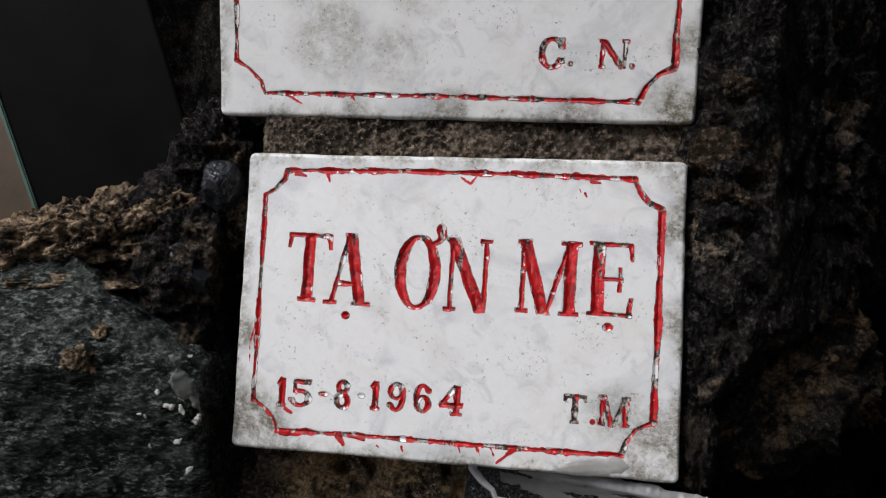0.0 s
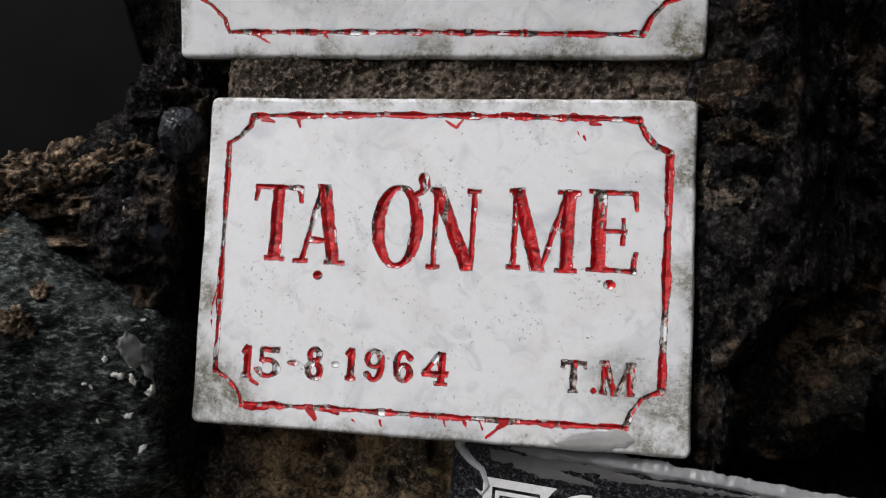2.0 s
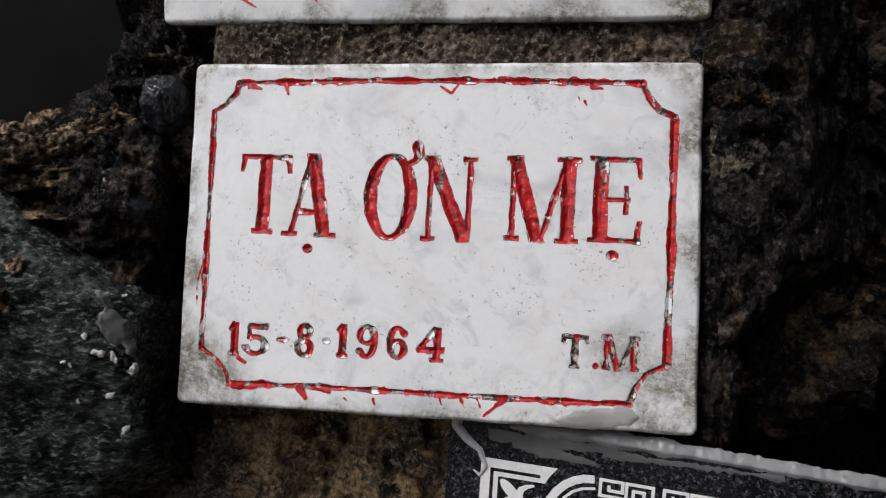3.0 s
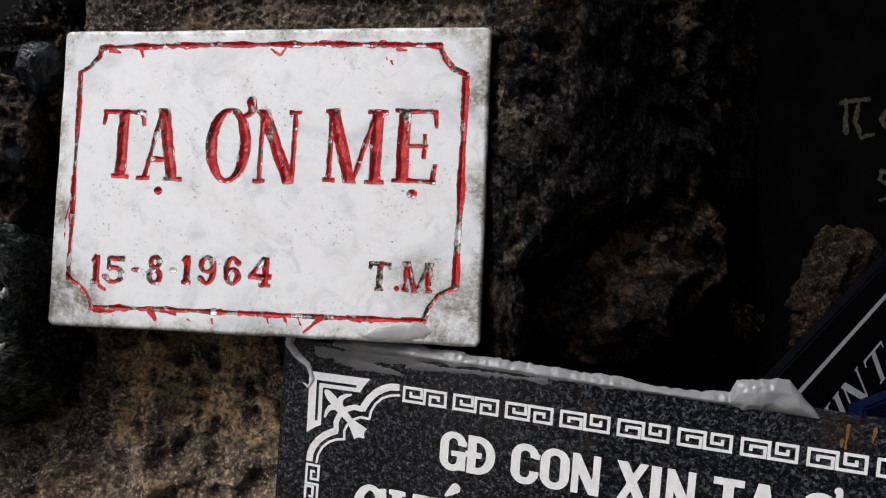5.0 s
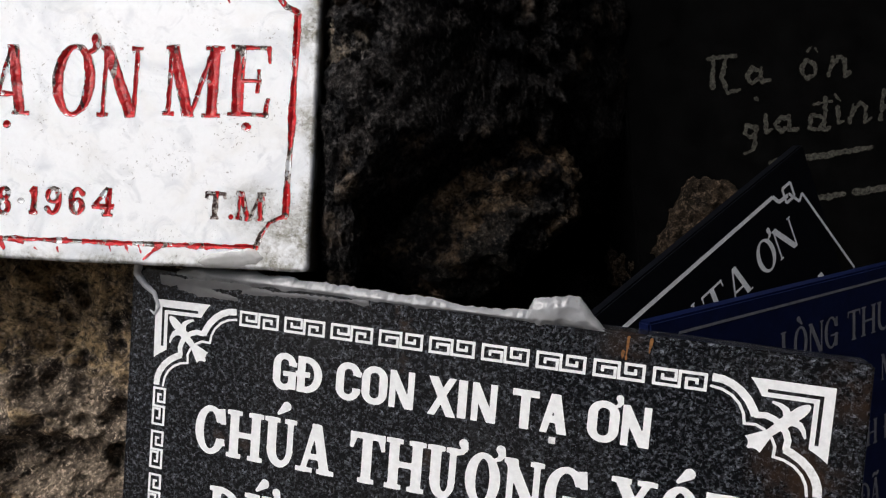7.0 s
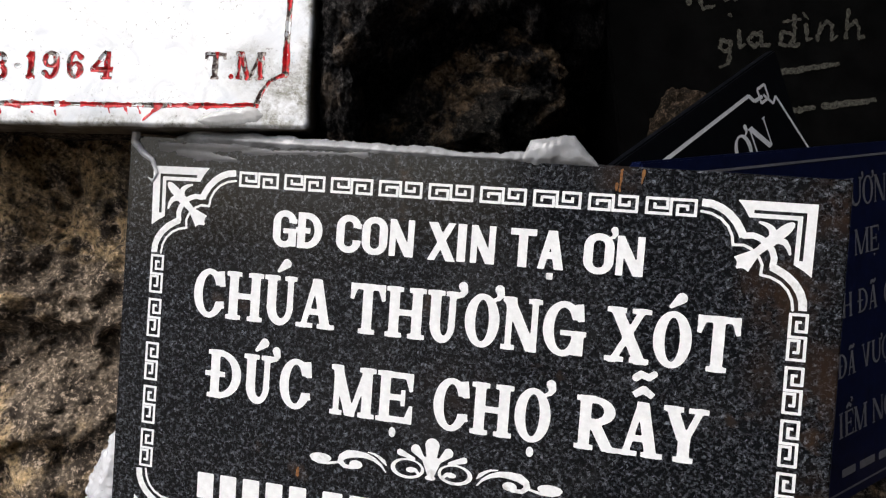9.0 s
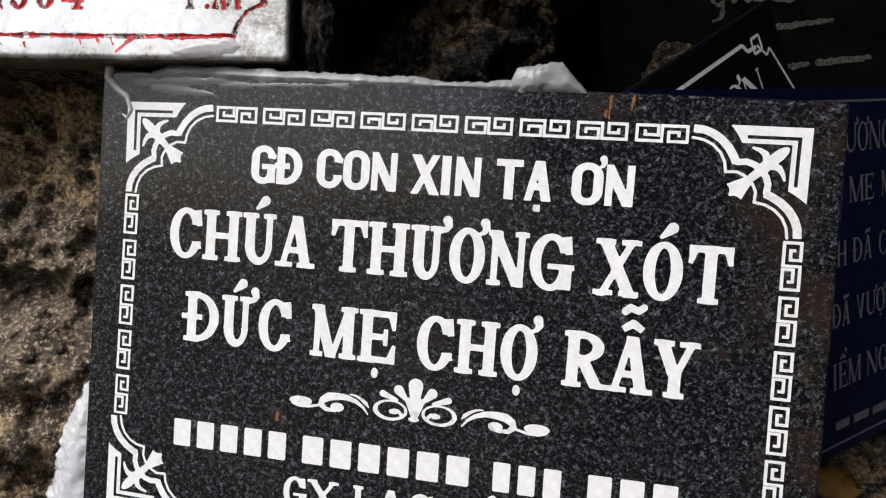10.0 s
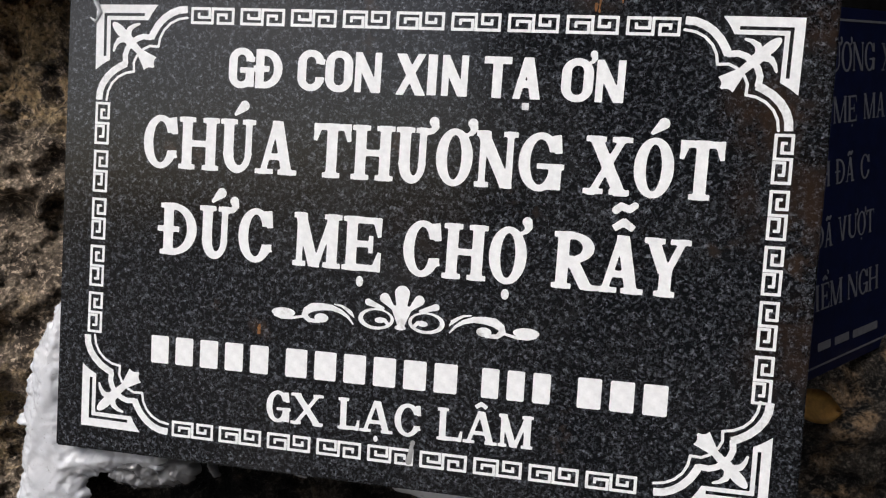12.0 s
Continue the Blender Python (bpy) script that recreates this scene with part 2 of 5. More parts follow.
GLASSEDGE = plain("green_glass_edge", (0.05, 0.11, 0.09), 0.2, 0.4, 120.0)
LEAF = plain("dry_leaf", (0.30, 0.17, 0.045), 0.6, 0.5, 120.0)
AMBER = plain("amber_glass", (0.060, 0.036, 0.018), 0.35, 0.5, 60.0)

# ---- mesh helpers


def part(name, mesh, material, parent=None, label="", matrix=None):
    """Links a bmesh or mesh as one object under its thing."""
    if isinstance(mesh, bmesh.types.BMesh):
        me = bpy.data.meshes.new(name)
        mesh.to_mesh(me)
        mesh.free()
        mesh = me
    if not mesh.materials:
        mesh.materials.append(material)
    ob = new(name, mesh)
    ob.parent = parent
    if matrix is not None:
        ob.matrix_basis = matrix
    if label:
        ob["label"] = label
    return ob


def raw(name, verts, faces, smooth=True):
    me = bpy.data.meshes.new(name)
    me.from_pydata([tuple(map(float, v)) for v in verts], [], faces)
    if smooth:
        me.polygons.foreach_set("use_smooth", [True] * len(me.polygons))
    me.update()
    return me


def thing(name, m, label, category, group="", kind=""):
    ob = new(name)
    ob.empty_display_size = 0.02
    ob.matrix_basis = m
    return tagged(ob, label, category, group, kind)


def axes(o, u, v):
    """The frame of a plaque: origin at its lower left front corner, x along, y up it, z out of it."""
    u, v = Vector(u).normalized(), Vector(v)
    n = u.cross(v).normalized()
    v = n.cross(u)
    m = Matrix((u, v, n)).transposed().to_4x4()
    m.translation = o
    return m


def lattice(ix, iy, iz, seed):
    h = (ix * 374761393 + iy * 668265263 + iz * 2147483647 + seed * 974634777) & 0xFFFFFFFF
    h = ((h ^ (h >> 13)) * 1274126177) & 0xFFFFFFFF
    h = ((h ^ (h >> 15)) * 2246822519) & 0xFFFFFFFF
    return ((h ^ (h >> 16)) & 0xFFFFFF) / float(0xFFFFFF)


def vnoise(p, seed=0):
    """Smooth value noise in 0..1 at points p (n, 3)."""
    i = np.floor(p).astype(np.int64)
    f = p - i
    f = f * f * (3 - 2 * f)
    out = 0
    for dx in (0, 1):
        for dy in (0, 1):
            for dz in (0, 1):
                w = (f[:, 0] if dx else 1 - f[:, 0]) * (f[:, 1] if dy else 1 - f[:, 1]) * (f[:, 2] if dz else 1 - f[:, 2])
                out = out + w * lattice(i[:, 0] + dx, i[:, 1] + dy, i[:, 2] + dz, seed)
    return out


def fbm(p, scale, octaves, seed=0, gain=0.5, ridged=False):
    p = np.asarray(p, float) * scale
    total, amp, norm = 0, 1.0, 0.0
    for k in range(octaves):
        v = vnoise(p * 2.03 ** k + 17.3 * k, seed + k)
        total = total + amp * (1 - np.abs(2 * v - 1) if ridged else v)
        norm += amp
        amp *= gain
    return total / norm


# ---- drawing with distance fields: letters, borders, ornaments (millimetres)


def box(X, Y, x0, y0, x1, y1):
    dx, dy = np.abs(X - (x0 + x1) / 2) - abs(x1 - x0) / 2, np.abs(Y - (y0 + y1) / 2) - abs(y1 - y0) / 2
    return np.hypot(np.maximum(dx, 0), np.maximum(dy, 0)) + np.minimum(np.maximum(dx, dy), 0)


def seg(X, Y, x0, y0, x1, y1, w0, w1=None, rounded=False):
    """A stroke from one point to another, its width going from w0 to w1."""
    w1 = w0 if w1 is None else w1
    length = math.hypot(x1 - x0, y1 - y0) or 1e-9
    ux, uy = (x1 - x0) / length, (y1 - y0) / length
    a, b = (X - x0) * ux + (Y - y0) * uy, np.abs((Y - y0) * ux - (X - x0) * uy)
    k = np.clip(a / length, 0, 1)
    half = (w0 + (w1 - w0) * k) / 2
    if rounded:
        return np.hypot(a - k * length, b) - half
    return np.maximum(b - half, np.abs(a - length / 2) - length / 2)


def poly(X, Y, pts, widths, rounded=True):
    d = np.full(X.shape, 1e3)
    n = len(pts) - 1
    for k in range(n):
        w0 = widths[0] + (widths[1] - widths[0]) * k / n
        w1 = widths[0] + (widths[1] - widths[0]) * (k + 1) / n
        d = np.minimum(d, seg(X, Y, *pts[k], *pts[k + 1], w0, w1, rounded))
    return d


def oval(X, Y, cx, cy, rx, ry, turn=0.0):
    a = radians(turn)
    x, y = (X - cx) * math.cos(a) + (Y - cy) * math.sin(a), (Y - cy) * math.cos(a) - (X - cx) * math.sin(a)
    f = np.hypot(x / rx, y / ry)
    g = np.hypot(x / rx ** 2, y / ry ** 2) / np.maximum(f, 1e-6)
    return (f - 1) / np.maximum(g, 1e-6) * np.where(f > 1e-5, 1, 1)


def stadium(X, Y, x0, y0, x1, y1):
    r = min(abs(x1 - x0), abs(y1 - y0)) * 0.48
    return box(X, Y, x0 + r, y0 + r, x1 - r, y1 - r) - r


def merged(shapes, k):
    """The union of shapes, its inner corners filled out over k."""
    d = shapes[0]
    for a in shapes[1:]:
        if k:
            h = np.clip(0.5 + 0.5 * (d - a) / k, 0, 1)
            d = d + (a - d) * h - k * h * (1 - h)
        else:
            d = np.minimum(d, a)
    return d


def ring(X, Y, cx, cy, rx, ry, tx, ty):
    return np.maximum(oval(X, Y, cx, cy, rx, ry), -oval(X, Y, cx, cy, rx - tx, ry - ty))


ACCENTS = {"Ạ": "A.", "Ơ": "O'", "Ẹ": "E.", "Ú": "U/", "Ư": "U'", "Ó": "O/", "Đ": "D-", "Ứ": "U'/", "Ợ": "O'.", "Ẫ": "A^~",
           "Â": "A^", "Ò": "O`", "Ã": "A~", "Ợ": "O'.", "Ể": "E^?", "Ụ": "U."}
WIDTHS = {"A": 0.80, "C": 0.74, "D": 0.80, "E": 0.68, "G": 0.80, "H": 0.90, "I": 0.42, "L": 0.66, "M": 1.04, "N": 0.88, "O": 0.78,
          "R": 0.84, "T": 0.76, "U": 0.84, "X": 0.86, "Y": 0.84, "V": 0.8, "1": 0.34, "4": 0.62, "5": 0.60, "6": 0.62, "8": 0.58, "9": 0.62, "-": 0.26, ".": 0.16}
ROMAN = dict(S=0.150, H=0.050, E=0.055, K=0.045)
SLAB = dict(S=0.205, H=0.12, E=0.07, K=0.095, fillet=0.03)
SANS = dict(S=0.235, H=0.175, E=0.0, K=0.0)


def glyph(ch, w, X, Y, s):
    """Distance to a capital letter one unit high and w wide."""
    S, H, E, K = s["S"], s["H"], s["E"], s["K"]
    marks = ""
    if ch in ACCENTS:
        ch, marks = ACCENTS[ch][0], ACCENTS[ch][1:]
    add = []

    def stem(x, t, y0=0.0, y1=1.0, top=True, bot=True):
        add.append(box(X, Y, x - t / 2, y0, x + t / 2, y1))
        if K and top:
            add.append(box(X, Y, x - t / 2 - E, y1 - K, x + t / 2 + E, y1))
        if K and bot:
            add.append(box(X, Y, x - t / 2 - E, y0, x + t / 2 + E, y0 + K))

    def foot(x, y, half):
        if K:
            add.append(box(X, Y, x - half, y, x + half, y + K))

    i = E + S / 2
    if ch == "T":
        stem(w / 2, S, top=False)
        add.append(box(X, Y, 0, 1 - max(H, K), w, 1))
        if K:
            low, bold = (0.68, 1.7) if S > 0.2 else (0.78, 1.3)
            add.append(seg(X, Y, K * 0.95, 0.98, K * 0.3, low, K * bold, K * 0.8))
            add.append(seg(X, Y, w - K * 0.95, 0.98, w - K * 0.3, low, K * bold, K * 0.8))
    elif ch in "AV":
        f = 1 if ch == "A" else -1
        y = Y if f > 0 else 1 - Y
        m = w / 2
        add.append(np.maximum(seg(X, y, E + H / 2, -0.1, m + 0.01, 1.1, H), box(X, y, -1, 0, 3, 1)))
        add.append(np.maximum(seg(X, y, w - i, -0.1, m - 0.01, 1.1, S), box(X, y, -1, 0, 3, 1)))
        if ch == "A":
            add.append(box(X, Y, w * 0.26, 0.27, w * 0.74, 0.27 + H))
        if K:
            add.append(box(X, y, 0, 0, H + 2 * E + (0.11 if S > 0.2 else 0.03), K))
            add.append(box(X, y, w - S - 2 * E - (0.03 if S > 0.2 else 0), 0, w, K))
    elif ch in "OCG":
        r = ring(X, Y, w / 2, 0.5, w / 2, 0.52, S, H)
        if not K:
            r = np.maximum(stadium(X, Y, 0, -0.02, w, 1.02), -stadium(X, Y, S, H - 0.02, w - S, 1.02 - H))
        if ch != "O":
            r = np.maximum(r, -box(X, Y, w * 0.56, 0.34 if ch == "C" else 0.42, w + 1, 0.68))
            add.append(seg(X, Y, w - K * 0.6 - S * 0.25, 0.98 if K else 0.80, w - S * 0.3, 0.66, max(K, S * 0.7), S * 0.6))
            if ch == "C":
                add.append(seg(X, Y, w - S * 0.4, 0.34, w - S * 0.35, 0.20, S * 0.35, S * 0.7))
            else:
                add.append(box(X, Y, w - S, 0.02, w, 0.46))
                add.append(box(X, Y, w - S - 0.16 - E, 0.38, w + E * 0.6, 0.38 + max(K, H * 0.8)))
        add.append(r)
    elif ch == "D":
        stem(i, S)
        add.append(np.maximum(ring(X, Y, w * 0.36, 0.5, w * 0.64, 0.5, S, max(H, K)), w * 0.36 - X))
        add.append(box(X, Y, i, 0, w * 0.37, max(H, K)))
        add.append(box(X, Y, i, 1 - max(H, K), w * 0.37, 1))
    elif ch == "E":
        stem(i, S)
        add += [box(X, Y, i, 0, w, max(H, K)), box(X, Y, i, 1 - max(H, K), w - 0.02, 1), box(X, Y, i, 0.5 - H / 2, w * 0.78, 0.5 + H / 2)]
        if K:
            reach, bold = (0.36, 2.0) if S > 0.2 else (0.25, 1.4)
            add += [seg(X, Y, w - K * 0.9, 0.02, w - K * 0.2, reach, K * bold, K * 0.7), seg(X, Y, w - K * 0.9, 0.98, w - K * 0.3, 1 - reach, K * bold, K * 0.7),
                    box(X, Y, w * 0.68, 0.34, w * 0.68 + K * 0.9, 0.66)]
    elif ch == "H":
        stem(i, S), stem(w - i, S)
        add.append(box(X, Y, i, 0.5 - H / 2, w - i, 0.5 + H / 2))
    elif ch == "I":
        stem(w / 2, S)
    elif ch == "L":
        stem(i, S)
        add.append(box(X, Y, i, 0, w, max(H, K)))
        if K:
            add.append(seg(X, Y, w - K * 0.5, 0, w, 0.32, K * 1.4, K * 0.8))
    elif ch == "N":
        stem(E + H / 2, H, bot=True), stem(w - E - H / 2, H, bot=False)
        add.append(np.maximum(seg(X, Y, E - 0.02, 1.1, w - E - H * 0.3, -0.1, S), box(X, Y, E * 0.2, 0, w - E, 1)))
    elif ch == "M":
        stem(E + H / 2, H), stem(w - i, S)
        m = w * 0.47
        add.append(np.maximum(seg(X, Y, E + H * 0.3, 1.08, m, -0.06, S), box(X, Y, 0, 0.0, w, 1)))
        add.append(np.maximum(seg(X, Y, w - i, 1.05, m, -0.04, H), box(X, Y, 0, 0.0, w, 1)))
    elif ch == "R":
        stem(i, S)
        add.append(np.maximum(ring(X, Y, w * 0.40, 0.73, w * 0.50, 0.27, S, max(H, K)), w * 0.40 - X))
        add += [box(X, Y, i, 1 - max(H, K), w * 0.41, 1), box(X, Y, i, 0.46, w * 0.41, 0.46 + max(H, K)),
                np.maximum(seg(X, Y, w * 0.42, 0.52, w - S * 0.55, -0.08, S), box(X, Y, 0, 0, w + 1, 0.6))]
        foot(w - S * 0.4, 0, S * 0.55)
    elif ch == "U":
        thin = S if not K else H * 1.1
        stem(i, S, 0.33, 1, bot=False), stem(w - E - thin / 2, thin, 0.33, 1, bot=False)
        bowl = np.maximum(oval(X, Y, w / 2, 0.36, w / 2 - E, 0.38), -oval(X, Y, (w + S - thin) / 2, 0.38, (w - S - thin) / 2 - E, 0.38 - H * 1.1))
        add.append(np.maximum(bowl, Y - 0.36))
    elif ch in "XY":
        lo = 0.0 if ch == "X" else 0.42
        c = box(X, Y, -1, lo - 0.02, 3, 1)
        if ch == "X":
            add.append(np.maximum(seg(X, Y, i - 0.06, 1.08, w - i + 0.06, -0.08, S), c))
            add.append(np.maximum(seg(X, Y, w - i + 0.07, 1.08, i - 0.07, -0.08, H), c))
            foot(i, 0, S * 0.5 + E), foot(w - i, 0, S * 0.5 + E)
        else:
            add.append(np.maximum(seg(X, Y, i - 0.08, 1.1, w / 2, 0.36, S), c))
            add.append(np.maximum(seg(X, Y, w - i + 0.09, 1.1, w / 2, 0.36, H), c))
            stem(w / 2, S, 0, 0.5, top=False)
        foot(i, 1 - K, S * 0.5 + E), foot(w - i, 1 - K, S * 0.5 + E)
    elif ch == "1":
        stem(w / 2, S * 1.1, top=False)
        add.append(seg(X, Y, w / 2, 0.98, 0, 0.78, S * 0.9, S * 0.6))
    elif ch == "4":
        add += [box(X, Y, w * 0.62, 0, w * 0.62 + S, 1), seg(X, Y, w * 0.66, 1.0, 0.02, 0.30, H), box(X, Y, 0, 0.25, w, 0.25 + H * 1.6)]
        foot(w * 0.62 + S / 2, 0, S)
    elif ch == "5":
        r = np.maximum(ring(X, Y, w * 0.46, 0.31, w * 0.54, 0.33, S, H), -box(X, Y, -1, 0.25, w * 0.3, 0.7))
        add += [r, box(X, Y, w * 0.12, 0.52, w * 0.12 + H, 1), box(X, Y, w * 0.12, 1 - S * 0.9, w * 0.95, 1), oval(X, Y, w * 0.1, 0.2, 0.08, 0.08)]
    elif ch in "69":
        y = Y if ch == "6" else 1 - Y
        x = X if ch == "6" else w - X
        big = np.maximum(ring(x, y, w * 0.5, 0.5, w * 0.5, 0.52, S, H), -box(x, y, w * 0.45, 0.3, w + 1, 0.78))
        add += [ring(x, y, w * 0.5, 0.30, w * 0.48, 0.31, S * 0.9, H), big, oval(x, y, w * 0.82, 0.80, 0.09, 0.09)]
    elif ch == "8":
        add += [ring(X, Y, w / 2, 0.27, w / 2, 0.29, S * 0.9, H * 1.2), ring(X, Y, w / 2, 0.76, w * 0.42, 0.25, S * 0.8, H * 1.2)]
    elif ch == "-":
        add.append(oval(X, Y, w / 2, 0.48, w / 2, 0.07))
    elif ch == ".":
        add.append(oval(X, Y, w / 2, 0.06, 0.075, 0.075))
    for k in marks:
        c = w / 2
        if k == ".":
            if not K:
                add.append(box(X, Y, c - 0.085, -0.26, c + 0.085, -0.09))
            else:
                add.append(oval(X, Y, c, -0.15 if S < 0.18 else -0.20, 0.058 if S < 0.18 else 0.070, 0.05 if S < 0.18 else 0.098))
        elif k == "'":
            x = w - 0.10 if ch == "O" else w - 0.02
            add.append(poly(X, Y, [(x - 0.04, 0.90), (x + 0.06, 0.95), (x + 0.10, 1.03), (x + 0.07, 1.12)], (0.05, 0.13 if S < 0.18 else 0.18)))
        elif k == "/":
            add.append(seg(X, Y, c - 0.06, 1.10, c + 0.11, 1.26, 0.07, 0.20, True))
        elif k == "`":
            add.append(seg(X, Y, c + 0.06, 1.09, c - 0.10, 1.27, 0.07, 0.17, True))
        elif k == "^":
            add += [seg(X, Y, c - 0.17, 1.12, c + 0.02, 1.25, 0.12, 0.14), seg(X, Y, c + 0.17, 1.12, c - 0.02, 1.25, 0.12, 0.14)]
        elif k == "~":
            h = 1.48 if "^" in marks else 1.16
            add.append(poly(X, Y, [(c - 0.15, h - 0.04), (c - 0.07, h + 0.03), (c + 0.07, h - 0.02), (c + 0.16, h + 0.05)], (0.14, 0.12)))
        elif k == "?":
            add.append(poly(X, Y, [(c + 0.15, 1.46), (c + 0.24, 1.42), (c + 0.2, 1.32)], (0.07, 0.07)))
        elif k == "-":
            add.append(box(X, Y, -0.06, 0.5 - H * 0.45, w * 0.52, 0.5 + H * 0.45))
    return merged(add, s.get("fillet", 0.0))


def contour(name, X, Y, F, height=None, scale=0.001, smooth=False):
    """A mesh of the region F < 0, its rim cut along the zero line; height gives z in millimetres."""
    ny, nx = F.shape
    inside = F < 0
    verts, keys, faces = [], {}, []
    Z = np.zeros(F.shape) if height is None else height

    def corner(j, i):
        k = (j, i)
        if k not in keys:
            keys[k] = len(verts)
            verts.append((X[j, i] * scale, Y[j, i] * scale, Z[j, i] * scale))
        return keys[k]

    def cut(a, b):
        k = (a, b) if a < b else (b, a)
        if k not in keys:
            fa, fb = F[a], F[b]
            t = fa / (fa - fb)
            keys[k] = len(verts)
            verts.append(tuple((P[a] + (P[b] - P[a]) * t) * scale for P in (X, Y, Z)))
        return keys[k]

    count = inside[:-1, :-1].astype(int) + inside[:-1, 1:] + inside[1:, :-1] + inside[1:, 1:]
    for j, i in zip(*np.nonzero(count)):
        cs = ((j, i), (j, i + 1), (j + 1, i + 1), (j + 1, i))
        if count[j, i] == 4:
            faces.append([corner(*c) for c in cs])
            continue
        f = []
        for k in range(4):
            a, b = cs[k], cs[(k + 1) % 4]
            if inside[a]:
                f.append(corner(*a))
            if inside[a] != inside[b]:
                f.append(cut(a, b))
        if len(f) >= 3:
            faces.append(f)
    return raw(name, verts, faces, smooth)


def raster(x0, y0, x1, y1, cell):
    return np.meshgrid(np.arange(x0, x1 + cell, cell), np.arange(y0, y1 + cell, cell))


def at(x, y, z=0.0, turn=0.0):
    return pose(x * 0.001, y * 0.001, z * 0.001, 0, 0, turn)


def flat_noise(X, Y, scale, octaves=3, seed=0):
    p = np.stack([X.ravel(), Y.ravel(), np.zeros(X.size)], 1)
    return fbm(p, scale, octaves, seed).reshape(X.shape)


def word(parent, text, x0, y0, x1, y1, cap, style, material, z=0.15, cell=0.3, gap=0.10, name="letter"):
    """Letters of one word as parts, from the foot of its first letter to the foot of its last (mm)."""
    length, turn = math.hypot(x1 - x0, y1 - y0), math.degrees(math.atan2(y1 - y0, x1 - x0))
    base = [ACCENTS.get(c, c)[0] for c in text]
    nat = sum(WIDTHS[b] for b in base) + gap * (len(text) - 1)
    k = length / cap / nat
    pos = 0.0
    for c, b in zip(text, base):
        w = WIDTHS[b] * k
        X, Y = raster(-0.14 * cap, -0.30 * cap, (w + 0.22) * cap, (1.60 if c in ACCENTS else 1.08) * cap, cell)
        F = glyph(c, w, X / cap, Y / cap, style) * cap
        F = F + 0.10 * (flat_noise(X + 50 * pos, Y, 0.5, 2, 3) - 0.5)
        me = contour(name, X, Y, F)
        a = radians(turn)
        part(name, me, material, parent, "", at(x0 + pos * cap * math.cos(a), y0 + pos * cap * math.sin(a), z, turn))
        pos += w + gap * k



def letters(parent, spans, cap, style, material, foot, fall, z=0.15, cell=0.3):
    """Letters as parts, each with the stretch it takes; foot: height of the line at x = 0, fall: its slope (mm)."""
    turn = math.degrees(math.atan(fall))
    for c, x0, x1 in spans:
        w = (x1 - x0) / cap
        X, Y = raster(-0.14 * cap, -0.32 * cap, (w + 0.24) * cap, (1.66 if c in ACCENTS else 1.08) * cap, cell)
        F = glyph(c, w, X / cap, Y / cap, style) * cap + 0.10 * (flat_noise(X + x0, Y, 0.5, 2, 3) - 0.5)
        part("letter", contour("letter", X, Y, F), material, parent, "", at(x0, foot + fall * x0, z, turn))

# ---- the setting: rock wall and ground


def stretched(a, b, lo, hi, step, grow=1.12):
    """Even steps between a and b, widening steps out to lo and hi."""
    mid = list(np.arange(a, b, step))
    left, right, d = [], [], step
    while (left[-1] if left else a) > lo:
        d *= grow
        left.append((left[-1] if left else a) - d)
    d = step
    while (right[-1] if right else mid[-1]) < hi:
        d *= grow
        right.append((right[-1] if right else mid[-1]) + d)
    return np.array(left[::-1] + mid + right)


def dip(X, Z, x, z, rx, rz, power=1.5):
    return np.exp(-(((X - x) / rx) ** 2 + ((Z - z) / rz) ** 2) ** power)


def rock_wall():
    xs, zs = stretched(-0.30, 0.46, -2.2, 2.4, 0.0030), stretched(1.14, 1.70, -0.1, 2.7, 0.0030)
    X, Z = np.meshgrid(xs, zs)
    P = np.stack([X.ravel(), np.zeros(X.size), Z.ravel()], 1)
    big = fbm(P, 9, 4, 11).reshape(X.shape)
    ridge = fbm(P, 24, 5, 5, 0.55, True).reshape(X.shape)
    fine = fbm(P, 110, 4, 23, 0.6).reshape(X.shape)
    Y = 0.375 - 0.06 * (big - 0.5) - 0.030 * ridge - 0.010 * fine
    Y = Y - 0.055 * dip(X, Z, 0.01, 1.52, 0.12, 0.085, 4)
    Y = Y + 0.11 * dip(X, Z, 0.215, 1.47, 0.055, 0.075) + 0.07 * dip(X, Z, -0.20, 1.60, 0.10, 0.075)
    Y = Y + 0.13 * dip(X, Z, 0.36, 1.49, 0.17, 0.15, 3) + 0.08 * dip(X, Z, 0.40, 1.32, 0.16, 0.14, 2)
    far = np.clip((np.maximum(np.abs(X - 0.08) - 0.5, np.abs(Z - 1.4) - 0.4)) / 0.6, 0, 1)
    Y = Y + far * (0.10 * (fbm(P, 2.2, 4, 31).reshape(X.shape) - 0.6))
    ny, nx = X.shape
    verts = np.stack([X.ravel(), Y.ravel(), Z.ravel()], 1).tolist()
    faces = [(j * nx + i, j * nx + i + 1, (j + 1) * nx + i + 1, (j + 1) * nx + i) for j in range(ny - 1) for i in range(nx - 1)]
    # a plain back closes the wall behind
    rim = [i for i in range(nx)] + [j * nx + nx - 1 for j in range(1, ny)] + [(ny - 1) * nx + i for i in range(nx - 2, -1, -1)] + [j * nx for j in range(ny - 2, 0, -1)]
    n, k = len(verts), len(rim)
    verts += [(verts[r][0], 0.9, verts[r][2]) for r in rim]
    faces += [(rim[q], n + q, n + (q + 1) % k, rim[(q + 1) % k]) for q in range(k)]
    faces.append([n + q for q in range(k - 1, -1, -1)])
    ob = part("wall_grotto", raw("wall_grotto", verts, faces), ROCK_SOOT)
    tagged(ob, "soot-blackened rough grotto rock wall with dark hollows", "rock wall", kind="structure")


